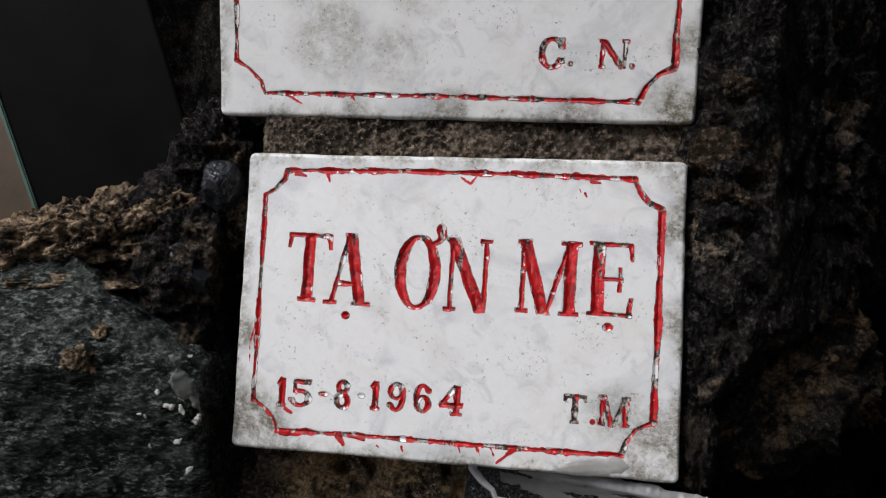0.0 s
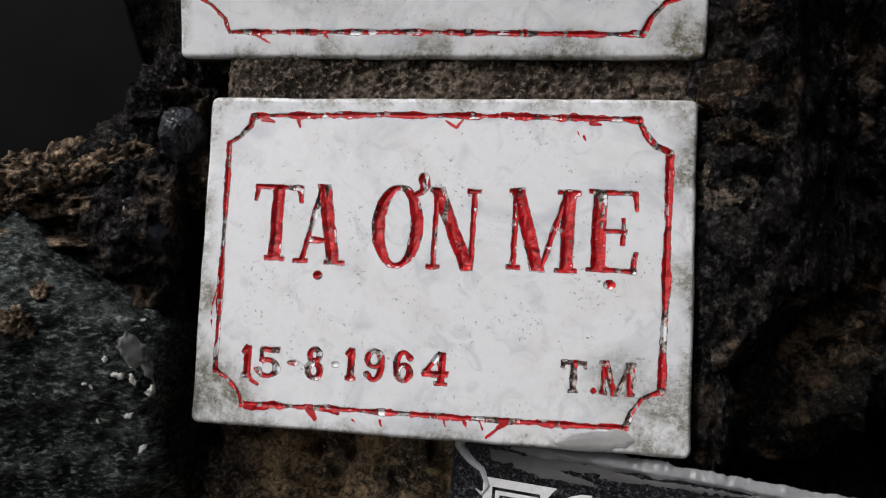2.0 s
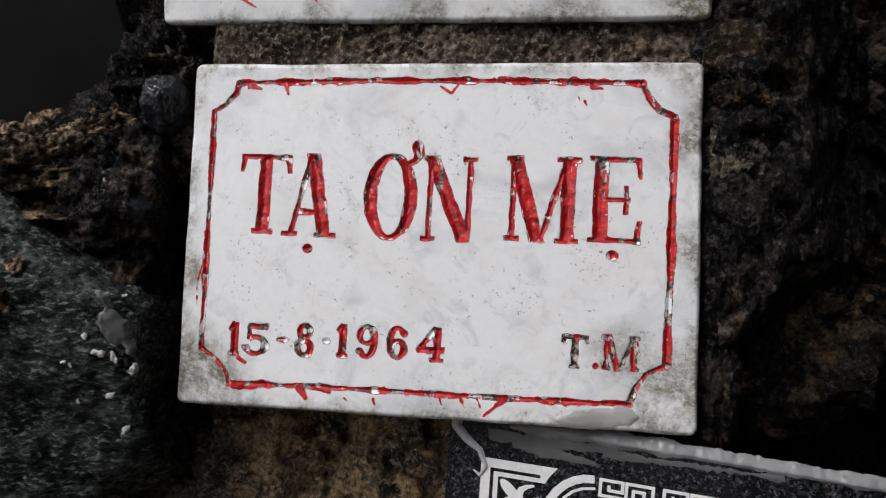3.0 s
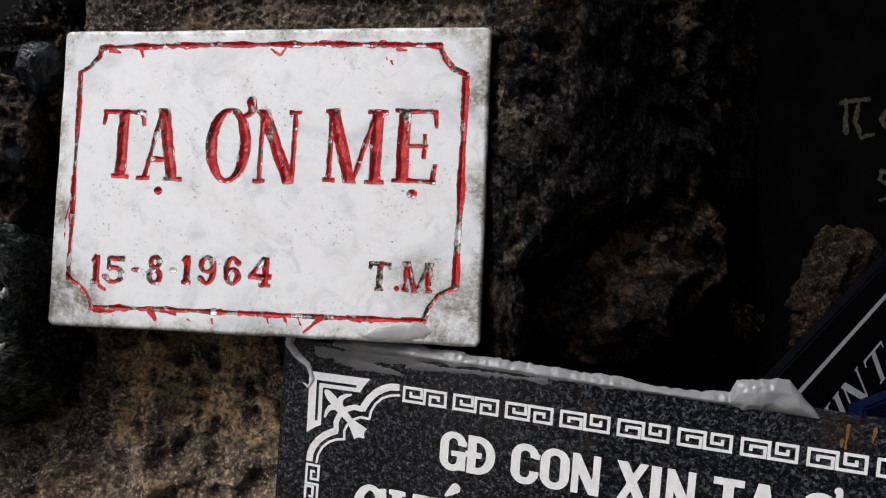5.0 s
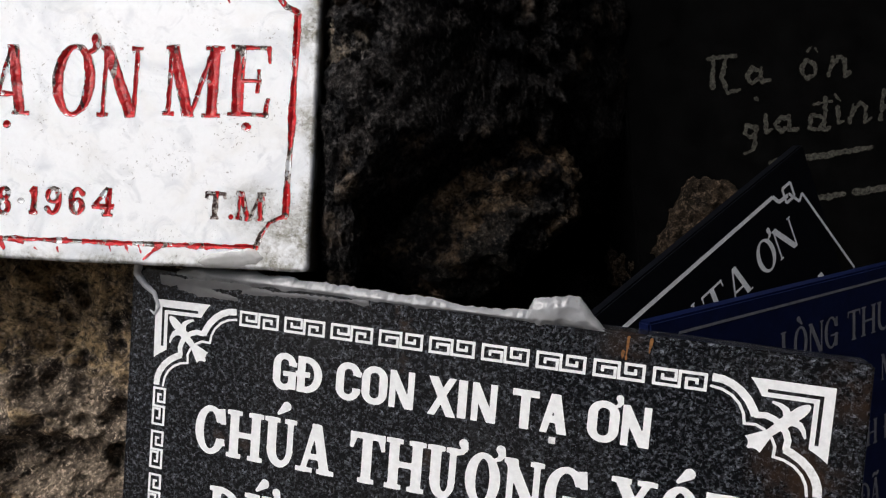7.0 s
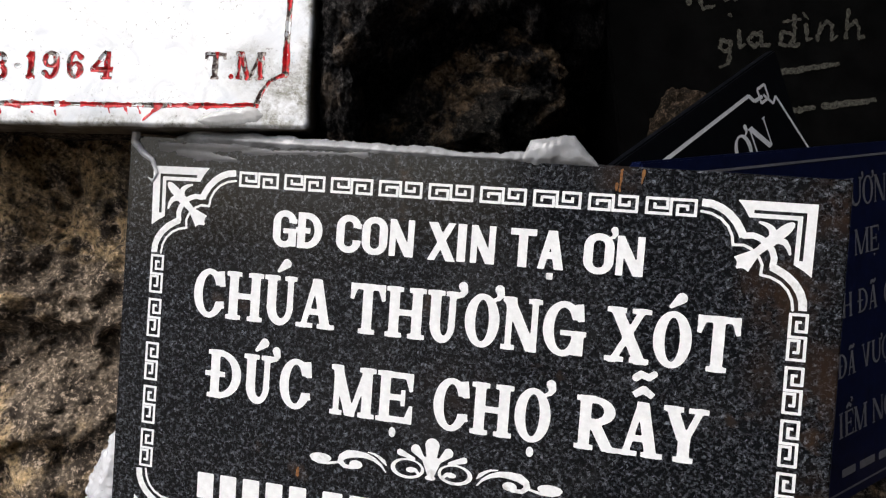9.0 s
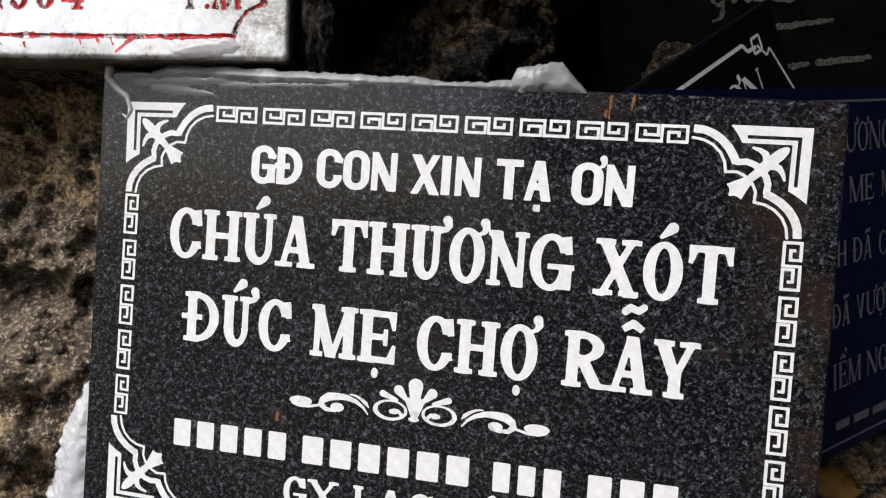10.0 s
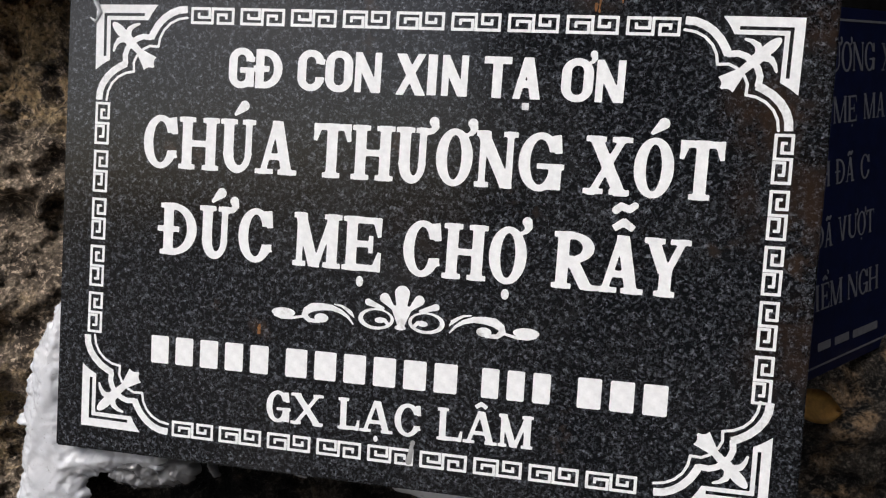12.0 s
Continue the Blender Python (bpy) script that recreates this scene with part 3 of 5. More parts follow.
rock_wall()
g = bmesh.new()
bmesh.ops.create_grid(g, x_segments=40, y_segments=40, size=30)
for v in g.verts:
    v.co.z = 0.02 * noise.noise(v.co * 0.7)
tagged(part("ground", g, GROUND), "bare trodden earth in front of the grotto", "ground", kind="structure")



def sky_block_wall():
    """A plain unseen wall added behind the visitor; cuts low sky, darkens the granite's reflection."""
    bm = bmesh.new()
    bmesh.ops.create_cube(bm, size=1)
    bmesh.ops.scale(bm, verts=bm.verts, vec=(5, 0.25, 2.5))
    bmesh.ops.bevel(bm, geom=list(bm.edges), offset=0.02, segments=2, affect="EDGES")
    tagged(part("wall_sky_block", bm, OPPOSITE, None, "", pose(1.5, -2.6, 1.24)), "plain grey unseen wall added to cut low sky light", "wall", kind="structure")


sky_block_wall()


def shade_wall():
    """Rock added out of view beside the niche; it shades it from that side."""
    ys, zs = np.linspace(-1.25, 0.42, 90), np.linspace(-0.05, 2.75, 130)
    Yg, Zg = np.meshgrid(ys, zs)
    P = np.stack([np.zeros(Yg.size), Yg.ravel(), Zg.ravel()], 1)
    Xg = 0.57 - 0.62 * np.clip((Zg - 1.72) / 0.75, 0, 1) ** 1.4 - 0.18 * (fbm(P, 2.4, 5, 41).reshape(Yg.shape) - 0.5) - 0.05 * fbm(P, 14, 4, 43, 0.55, True).reshape(Yg.shape) + 0.5 * np.clip((-0.8 - Yg) / 0.45, 0, 1) ** 2
    ny, nx = Yg.shape
    verts = np.stack([Xg.ravel(), Yg.ravel(), Zg.ravel()], 1).tolist()
    faces = [(j * nx + i, j * nx + i + 1, (j + 1) * nx + i + 1, (j + 1) * nx + i) for j in range(ny - 1) for i in range(nx - 1)]
    rim = [i for i in range(nx)] + [j * nx + nx - 1 for j in range(1, ny)] + [(ny - 1) * nx + i for i in range(nx - 2, -1, -1)] + [j * nx for j in range(ny - 2, 0, -1)]
    n, k = len(verts), len(rim)
    verts += [(1.9, verts[r][1], verts[r][2]) for r in rim]
    faces += [(rim[q], n + q, n + (q + 1) % k, rim[(q + 1) % k]) for q in range(k)]
    faces.append([n + q for q in range(k - 1, -1, -1)])
    tagged(part("wall_shade_added", raw("wall_shade_added", verts, faces), ROCK_SOOT), "rough dark rock added out of view to shade the niche", "rock wall", kind="structure")


shade_wall()

# ---- rocks built into the wall


def boulder(name, label, centre, size, material, seed, turn=(0, 0, 0), cuts=(), rough=0.10, ridges=0.06, fine=0.02, level=6, category="rock", facets=9, blocky=2.0, sawn=()):
    """A faceted, weathered stone. cuts: planes (direction, share of its size); sawn: planes (direction, a point of the place)."""
    bm = bmesh.new()
    bmesh.ops.create_icosphere(bm, subdivisions=level, radius=1)
    D = np.array([v.co for v in bm.verts])
    D = D / (np.sum(np.abs(D) ** blocky, axis=1) ** (1 / blocky))[:, None]
    rnd = random.Random(seed)
    planes = [(Vector((rnd.uniform(-1, 1), rnd.uniform(-1, 1), rnd.uniform(-1, 1))).normalized(), rnd.uniform(0.72, 0.98)) for _ in range(facets)]
    planes += [(Vector(d).normalized(), k) for d, k in cuts]
    R = np.ones(len(D))
    for n, k in planes:
        c = D @ np.array(n)
        R = np.where(c > 1e-3, np.minimum(R, k / np.maximum(c, 1e-3)), R)
    for n, q in sawn:
        n = np.array(n) / np.linalg.norm(n)
        c, k = (D * np.array(size)) @ n, (np.array(q) - np.array(centre)) @ n
        R = np.where(c > 1e-6, np.minimum(R, k / np.maximum(c, 1e-6)), R)
    s = np.array(size)
    P = D * R[:, None] * s
    w = float(np.mean(s))
    lift = rough * (fbm(P, 1.1 / w, 4, seed) - 0.5) + ridges * (fbm(P, 3.2 / w, 5, seed + 7, 0.55, True) - 0.6)
    lift = lift + fine * (fbm(P, 14 / w, 4, seed + 3, 0.6) - 0.5) * 2
    P = P + D * (lift * w)[:, None] * 1.6
    me = bpy.data.meshes.new(name)
    bm.to_mesh(me)
    bm.free()
    me.vertices.foreach_set("co", P.ravel())
    me.polygons.foreach_set("use_smooth", np.ones(len(me.polygons), dtype=bool))
    me.update()
    return tagged(part(name, me, material, None, "", pose(*centre, *turn)), label, category)


boulder("green_stone", "dark green-grey angular stone with a rough broken face", (-0.160, 0.314, 1.442), (0.090, 0.064, 0.074), ROCK_GREEN, 4,
        cuts=(((0.10, -0.90, -0.42), 0.80), ((0.74, -0.05, 0.67), 0.66), ((-0.75, -0.55, 0.35), 0.86)), rough=0.05, ridges=0.07, fine=0.022, level=7, facets=2, sawn=(((1, -0.05, 0), (-0.096, 0.28, 1.43)),))
boulder("grey_stone", "blue-grey slaty stone jammed against a green stone", (-0.1735, 0.306, 1.4660), (0.026, 0.048, 0.024), ROCK_GREY, 9, turn=(0, 30, 0),
        cuts=(((0.3, -0.1, -1), 0.62), ((0, -1, 0.1), 0.86)), rough=0.08, ridges=0.08, fine=0.03, facets=3)
boulder("crusted_rock", "brown crusted rock ledge with black soot", (-0.174, 0.330, 1.500), (0.105, 0.062, 0.024), ROCK_CRUST, 12, turn=(0, -11, 0),
        cuts=(((0, -0.5, 1), 0.72),), rough=0.20, ridges=0.15, fine=0.07, level=7)
boulder("crusted_rock", "brown crusted rock rising to a dark pebble", (-0.122, 0.308, 1.5120), (0.021, 0.032, 0.011), ROCK_CRUST, 18, turn=(0, -38, 0),
        rough=0.26, ridges=0.22, fine=0.09)
boulder("crusted_rock", "thin brown rock ledge over a dark green stone", (-0.185, 0.322, 1.488), (0.110, 0.060, 0.010), ROCK_CRUST, 15,
        rough=0.16, ridges=0.16, fine=0.08)
boulder("black_rock", "soot-black lumpy rock beside a marble plaque", (-0.108, 0.316, 1.500), (0.031, 0.044, 0.052), ROCK_LAVA, 21,
        rough=0.22, ridges=0.20, fine=0.07, sawn=(((1, 0, 0), (-0.094, 0.28, 1.5)),))
boulder("crusted_rock", "brown-black knobbly rock under a marble plaque", (-0.098, 0.328, 1.540), (0.024, 0.040, 0.034), ROCK_LAVA, 26,
        rough=0.3, ridges=0.26, fine=0.09)
boulder("rough_rock", "rough black pitted rock with grey-brown crust", (0.168, 0.345, 1.560), (0.076, 0.092, 0.140), ROCK_LAVA, 33,
        rough=0.05, ridges=0.13, fine=0.05, level=7, facets=0, blocky=6.0,
        sawn=(((0.0, -1, 0.0), (0.10, 0.257, 1.52)), ((0.70, -0.71, 0.0), (0.126, 0.257, 1.52)), ((0, -0.93, -0.37), (0.10, 0.258, 1.455)), ((0.55, -0.5, -0.67), (0.120, 0.264, 1.462))))
boulder("black_rock", "crumbly soot-black rock wedged between stone and marble", (-0.108, 0.326, 1.462), (0.026, 0.044, 0.040), ROCK_SOOT, 24,
        rough=0.2, ridges=0.18, fine=0.07, sawn=(((1, 0, 0), (-0.095, 0.28, 1.46)),))
boulder("flint", "shiny blue-black pebble set in dark rock", (-0.0930, 0.2885, 1.5275), (0.0080, 0.011, 0.0105), ROCK_BLUE, 81, rough=0.24, ridges=0.07, fine=0.02, level=6, category="stone", facets=5)
boulder("flint", "angular blue-grey stone chip in dark rock", (-0.1065, 0.281, 1.4915), (0.012, 0.013, 0.0115), ROCK_BLUE, 85, rough=0.18, ridges=0.12, fine=0.03, level=5, category="stone", facets=6,
        cuts=(((0.5, -0.7, 0.5), 0.55), ((-0.6, -0.7, 0.2), 0.62), ((0.1, -0.9, -0.6), 0.6)))
boulder("brown_stone", "small rounded brown stone wedged in black rock", (0.1125, 0.2650, 1.5625), (0.0125, 0.014, 0.0090), ROCK_BROWN, 37, rough=0.16, ridges=0.10, fine=0.04, level=6)
boulder("brown_stone", "flat brown stone stuck in black rock", (0.1075, 0.2665, 1.5365), (0.0140, 0.014, 0.0130), ROCK_BROWN, 39, rough=0.12, ridges=0.08, fine=0.03, level=6)
boulder("brown_stone", "pale brown stone sliver beside a marble plaque", (0.1085, 0.260, 1.5185), (0.0150, 0.012, 0.0050), ROCK_DIM, 40, turn=(0, 32, 0), rough=0.26, ridges=0.24, fine=0.09, level=6)
boulder("crusted_rock", "wet grey-tan crusted rock against a marble plaque's side", (0.1085, 0.2770, 1.5020), (0.0155, 0.020, 0.034), ROCK_WET, 49, rough=0.22, ridges=0.22, fine=0.10, level=6, facets=3)
boulder("grey_stone", "smooth grey upright stone in a dark hollow", (0.178, 0.392, 1.474), (0.020, 0.024, 0.032), ROCK_GREY, 44, turn=(0, 8, 0), rough=0.10, ridges=0.06, fine=0.02, level=5)
boulder("rough_rock", "dark brown-flecked rock under a hollow", (0.140, 0.342, 1.444), (0.070, 0.052, 0.056), ROCK_DIM, 41,
        cuts=(((0, -1, 0.1), 0.85),), rough=0.16, ridges=0.18, fine=0.07)
boulder("tan_rock", "large tan and grey weathered rock", (-0.075, 0.400, 1.348), (0.140, 0.092, 0.100), ROCK_TAN, 52,
        rough=0.11, ridges=0.18, fine=0.045, level=7, facets=0, blocky=8.0, sawn=(((0.0, -1, 0.06), (-0.04, 0.311, 1.34)),))
# added strip of dark stone that covers the plaque's pale side
boulder("rough_rock", "dark rock sliver added along a marble plaque's side", (0.0985, 0.292, 1.450), (0.0085, 0.032, 0.048), ROCK_LAVA, 47, rough=0.2, ridges=0.2, fine=0.08, level=5, facets=0, blocky=4.0)
boulder("tan_rock", "grey-brown rock at the foot of a granite plaque", (-0.085, 0.355, 1.218), (0.075, 0.060, 0.050), ROCK_TAN, 57,
        rough=0.16, ridges=0.18, fine=0.06)
boulder("black_rock", "dark rock behind a granite plaque", (0.140, 0.340, 1.285), (0.105, 0.070, 0.085), ROCK_SOOT, 61, rough=0.1, ridges=0.1, fine=0.04, level=5)
boulder("brown_rock", "brown pointed rock standing in a dark hollow", (0.286, 0.400, 1.421), (0.042, 0.034, 0.054), ROCK_BROWN, 66,
        cuts=(((-0.8, -0.2, 0.6), 0.60),), rough=0.2, ridges=0.2, fine=0.04)
boulder("black_rock", "dark rock below a blue plaque", (0.40, 0.372, 1.195), (0.11, 0.070, 0.060), ROCK_DIM, 71, rough=0.16, ridges=0.16, fine=0.04, level=5)

# ---- marble plaques, engraved and painted red


class Slab:
    """A marble slab whose face carries real grooves; strokes are gathered first, then built."""

    def __init__(self, name, label, m, w, h, thick, cell, material):
        self.top = thing(name, m, label, "plaque", "marble plaques")
        self.w, self.h, self.thick, self.material = w, h, thick, material
        self.X, self.Y = np.meshgrid(np.linspace(0, w, int(w / cell) + 1), np.linspace(0, h, int(h / cell) + 1))
        self.D = np.full(self.X.shape, 9.0)
        self.count = 0

    def depth(self, d):
        return np.minimum(np.clip(-d, 0, None) * 0.95, 1.5)

    def groove(self, name, fn, x0, y0, x1, y1, wear, bleed=0.25, cell=0.27):
        """fn(X, Y): distance in mm. wear: share of the paint that has gone."""
        self.count += 1
        s = self.count * 7
        near = (self.X > x0 - 3) & (self.X < x1 + 3) & (self.Y > y0 - 3) & (self.Y < y1 + 3)
        j, i = np.nonzero(near)
        if len(j):
            sl = (slice(j.min(), j.max() + 1), slice(i.min(), i.max() + 1))
            self.D[sl] = np.minimum(self.D[sl], fn(self.X[sl], self.Y[sl]))
        X, Y = raster(x0 - 1, y0 - 1, x1 + 1, y1 + 1, cell)
        d = fn(X, Y) + 1.0 * (flat_noise(X, Y, 0.34, 3, s) - 0.5)
        line = part(name, contour(name, X, Y, d - 0.12, 0.06 - self.depth(d) * 0.94, smooth=True), GROOVE, self.top)
        f = d + 0.16 - bleed * 3.6 * np.clip(flat_noise(X, Y, 0.42, 3, s + 1) - 0.38, -0.22, 1)
        gone = flat_noise(X * 1.3, Y * 0.45, 0.30, 4, s + 2) + 0.10 * np.clip((y0 + 0.22 * (y1 - y0) - Y) / max(y1 - y0, 1.0), 0, 0.3)
        level = np.quantile(gone, 1 - wear) if wear > 0 else 2.0
        f = np.maximum(f, (gone - level) * 6)
        coat = contour("red_paint", X, Y, f, 0.14 - self.depth(d) * 0.86, smooth=True)
        if len(coat.polygons):
            part("red_paint", coat, RED, line, "glossy red paint, partly flaked")

    def letter(self, ch, x0, y0, x1, y1, wear, style=ROMAN, turn=-1.2, name="letter"):
        cap = y1 - y0
        a = radians(turn)
        w = (x1 - x0) / cap

        def fn(X, Y):
            dx, dy = X - x0, Y - y0
            return glyph(ch, w, (dx * math.cos(a) + dy * math.sin(a)) / cap, (dy * math.cos(a) - dx * math.sin(a)) / cap, style) * cap - 0.18

        m = 0.32 * cap if ch in ACCENTS else 1.5
        self.groove(name, fn, x0 - 2.5, y0 - m, x1 + 3.5, y1 + (m if ch in ACCENTS else 1.5), wear)

    def line(self, name, pts, width, wear, bleed=0.25):
        xs, ys = [p[0] for p in pts], [p[1] for p in pts]
        self.groove(name, lambda X, Y: poly(X, Y, pts, (width, width)) + 0.25 * np.sin(X * 0.31 + Y * 0.17), min(xs) - 2, min(ys) - 2, max(xs) + 2, max(ys) + 2, wear, bleed)

    def smear(self, pts, width):
        xs, ys = [p[0] for p in pts], [p[1] for p in pts]
        X, Y = raster(min(xs) - 3, min(ys) - 3, max(xs) + 3, max(ys) + 3, 0.27)
        F = poly(X, Y, pts, (width, width * 0.5)) - 0.9 * (flat_noise(X, Y, 0.6, 3, int(xs[0] * 10)) - 0.5)
        part("paint_drip", contour("paint_drip", X, Y, F, 0.10 + 0.15 * np.clip(-F, 0, 1), smooth=True), RED, self.top, "run of red paint")

    def finish(self, round_off=1.5):
        X, Y, w, h = self.X, self.Y, self.w, self.h
        e = np.minimum(np.minimum(X, w - X), np.minimum(Y, h - Y))
        chip = flat_noise(X, Y, 0.12, 4, 91)
        Z = -self.depth(self.D) - 1.2 * np.clip(1 - e / round_off, 0, 1) ** 2 - 3.0 * np.clip(chip - 0.66, 0, 0.2) * np.clip(1 - e / 3.0, 0, 1)
        ny, nx = X.shape
        wob = 0.7 * (flat_noise(X, Y, 0.09, 3, 77) - 0.5) * np.clip(1 - e / 3.0, 0, 1)
        R = 2.6
        u, v = R - np.minimum(X, w - X), R - np.minimum(Y, h - Y)
        corner = (u > 0) & (v > 0)
        shrink = np.where(corner, np.maximum(u, v) / np.maximum(np.hypot(u, v), 1e-6) - 1, 0)
        X = X + np.where(X < w / 2, -1, 1) * u * shrink
        Y = Y + np.where(Y < h / 2, -1, 1) * v * shrink
        verts = np.stack([(X + wob) * 0.001, (Y - wob) * 0.001, Z * 0.001], 2).reshape(-1, 3).tolist()
        faces = [(j * nx + i, j * nx + i + 1, (j + 1) * nx + i + 1, (j + 1) * nx + i) for j in range(ny - 1) for i in range(nx - 1)]
        rim = [i for i in range(nx)] + [j * nx + nx - 1 for j in range(1, ny)] + [(ny - 1) * nx + i for i in range(nx - 2, -1, -1)] + [j * nx for j in range(ny - 2, 0, -1)]
        n = len(verts)
        verts += [(verts[r][0], verts[r][1], -self.thick * 0.001) for r in rim]
        k = len(rim)
        faces += [(rim[q], n + q, n + (q + 1) % k, rim[(q + 1) % k]) for q in range(k)]
        faces.append([n + q for q in range(k - 1, -1, -1)])
        part("slab", raw("slab", verts, faces), self.material, self.top)


white = Slab("marble_plaque", "white marble plaque with worn red engraved lettering", axes((-0.0855, 0.2769, 1.4212), (0.99, -0.1352, -0.0413), (0.0479, 0.0455, 0.9978)),
             174.2, 119.6, 16, 0.42, marble("white_marble", 0.174, 0.1196, ((0.006, 0.008, 0.024, 1.0), (0.170, 0.006, 0.026, 0.9), (0.174, 0.060, 0.011, 0.8), (0.174, 0.095, 0.013, 0.9), (0.001, 0.045, 0.010, 0.9), (0.172, 0.116, 0.012, 0.6), (0.056, 0.060, 0.008, 0.14), (0.150, 0.024, 0.014, 0.5), (0.085, 0.040, 0.010, 0.10))))
for ch, x0, y0, x1, y1, wear in (("T", 19.0, 59.9, 37.0, 87.2, 0.06), ("Ạ", 35.2, 59.4, 54.2, 87.6, 0.12), ("Ơ", 63.6, 59.6, 81.8, 87.6, 0.18), ("N", 83.8, 59.0, 101.6, 87.4, 0.16),
                                 ("M", 111.6, 59.8, 135.4, 87.8, 0.10), ("Ẹ", 138.6, 60.2, 155.0, 88.0, 0.14)):
    white.letter(ch, x0, y0, x1, y1, wear)
DATE = dict(S=0.19, H=0.11, E=0.05, K=0.09)
for ch, x0, y0, x1, y1, wear in (("1", 18.3, 17.6, 22.2, 28.4, 0.15), ("5", 24.0, 18.0, 32.4, 28.6, 0.35), ("-", 35.4, 18.4, 39.0, 29.0, 0.2), ("8", 42.0, 18.2, 48.4, 29.4, 0.40),
                                 ("-", 51.6, 19.0, 54.0, 29.0, 0.85), ("1", 56.6, 18.8, 60.4, 29.6, 0.02), ("9", 63.2, 19.0, 70.4, 29.8, 0.5), ("6", 73.8, 19.2, 80.8, 29.8, 0.25),
                                 ("4", 84.2, 18.9, 93.0, 30.0, 0.2), ("T", 131.4, 19.4, 139.6, 29.8, 0.75), (".", 141.4, 19.6, 143.0, 29.6, 0.6), ("M", 144.2, 19.3, 155.6, 30.3, 0.45)):
    white.letter(ch, x0, y0, x1, y1, wear, DATE, name="numeral" if ch.isdigit() else "letter")
white.line("border_line", [(17, 112.6), (60, 113.4), (110, 113.2), (155, 112.4)], 1.8, 0.10, 0.5)
white.line("border_line", [(165.3, 101), (165.0, 60), (164.2, 21.5)], 2.4, 0.08, 0.35)
white.line("border_line", [(19.2, 8.0), (60, 8.3), (110, 8.3), (153, 8.6)], 1.7, 0.2, 0.5)
white.line("border_line", [(8.3, 102.5), (8.3, 60), (8.5, 19.2)], 1.8, 0.35, 0.35)
white.line("border_corner", [(8.3, 102.5), (12.5, 105.0), (16.0, 109.0), (17, 112.6)], 1.7, 0.35)
white.line("border_corner", [(155, 112.4), (156.8, 107.5), (160.5, 103.5), (165.3, 101.2)], 1.7, 0.6)
white.line("border_corner", [(164.2, 21.5), (158.0, 18.5), (154.5, 13.5), (153, 8.6)], 1.7, 0.3)
white.line("border_corner", [(8.5, 19.2), (13.5, 16.5), (17.5, 12.0), (19.2, 8.0)], 1.7, 0.2)
for pts, wd in (([(44.5, 7.5), (46.5, 4.6)], 3.0), ([(50, 7.8), (55, 6.8)], 1.6), ([(92, 7.6), (93.0, 4.8)], 1.0), ([(99, 7.6), (100.5, 4.6)], 1.2), ([(104.5, 7.8), (105.8, 4.8)], 1.0),
                ([(113.5, 7.8), (107.0, 2.2)], 1.8), ([(70, 5.2), (70.6, 3.6)], 1.2), ([(88.5, 111.5), (92.3, 108.8), (94.5, 112)], 1.0), ([(34, 112), (35.0, 108.5)], 1.4), ([(21, 111.5), (25, 110.5)], 2.2),
                ([(22, 16.6), (24.5, 15.2)], 1.8), ([(7.4, 50), (5.6, 42), (5.8, 34)], 0.5), ([(134.5, 108.0), (135.0, 106.6)], 0.7), ([(136.5, 106.4), (137.2, 105)], 0.6), ([(133.4, 104.6), (134, 103.6)], 0.6),
                ([(139, 111), (142, 110.5)], 1.6), ([(60, 5.0), (62, 3.8)], 0.8), ([(21, 7), (28, 6.6)], 2.2)):
    white.smear(pts, wd)
white.finish()

upper = Slab("marble_plaque", "larger white marble plaque with grey stains and red border", axes((-0.09515, 0.29124, 1.55803), (0.9858, -0.1585, -0.0547), (0.0315, -0.145, 0.9885)),
             193.8, 129, 16, 0.60, marble("stained_white_marble", 0.1938, 0.129, ((0.050, 0.033, 0.022, 0.48), (0.075, 0.026, 0.016, 0.42), (0.040, 0.055, 0.016, 0.35), (0.085, 0.050, 0.014, 0.3), (0.188, 0.004, 0.018, 1.0), (0.190, 0.030, 0.010, 0.8), (0.100, 0.003, 0.012, 0.8), (0.060, 0.003, 0.008, 0.7), (0.150, 0.002, 0.012, 0.9), (0.002, 0.040, 0.010, 0.5))))
upper.letter("C", 133.8, 20.6, 143.6, 32.1, 0.5, DATE)
upper.letter(".", 145.1, 21.6, 146.8, 32.0, 0.6, DATE)
upper.letter("N", 156.7, 20.8, 167.4, 31.4, 0.12, DATE)
upper.letter(".", 168.4, 21.0, 170.2, 31.4, 0.1, DATE)
upper.line("border_line", [(20.6, 9.6), (92.2, 9.3), (172.7, 8.2)], 1.7, 0.3, 0.45)
upper.line("border_line", [(8.2, 109.0), (8.2, 71.0), (8.0, 22.8)], 1.9, 0.12)
upper.line("border_line", [(185.0, 109.0), (184.9, 61.0), (184.8, 21.0)], 2.3, 0.12)
upper.line("border_line", [(20.6, 122.0), (172.7, 122.0)], 1.3, 0.3)
upper.line("border_corner", [(8.0, 22.8), (13.7, 19.5), (18.7, 14.5), (20.6, 9.6)], 1.8, 0.12)
upper.line("border_corner", [(172.7, 8.2), (174.7, 13.5), (179.2, 18.5), (184.8, 21.0)], 1.9, 0.4)
upper.smear([(30.2, 9.0), (36.7, 5.6)], 1.0)
upper.smear([(58.2, 9.4), (59.7, 7.0)], 1.2)
upper.finish()


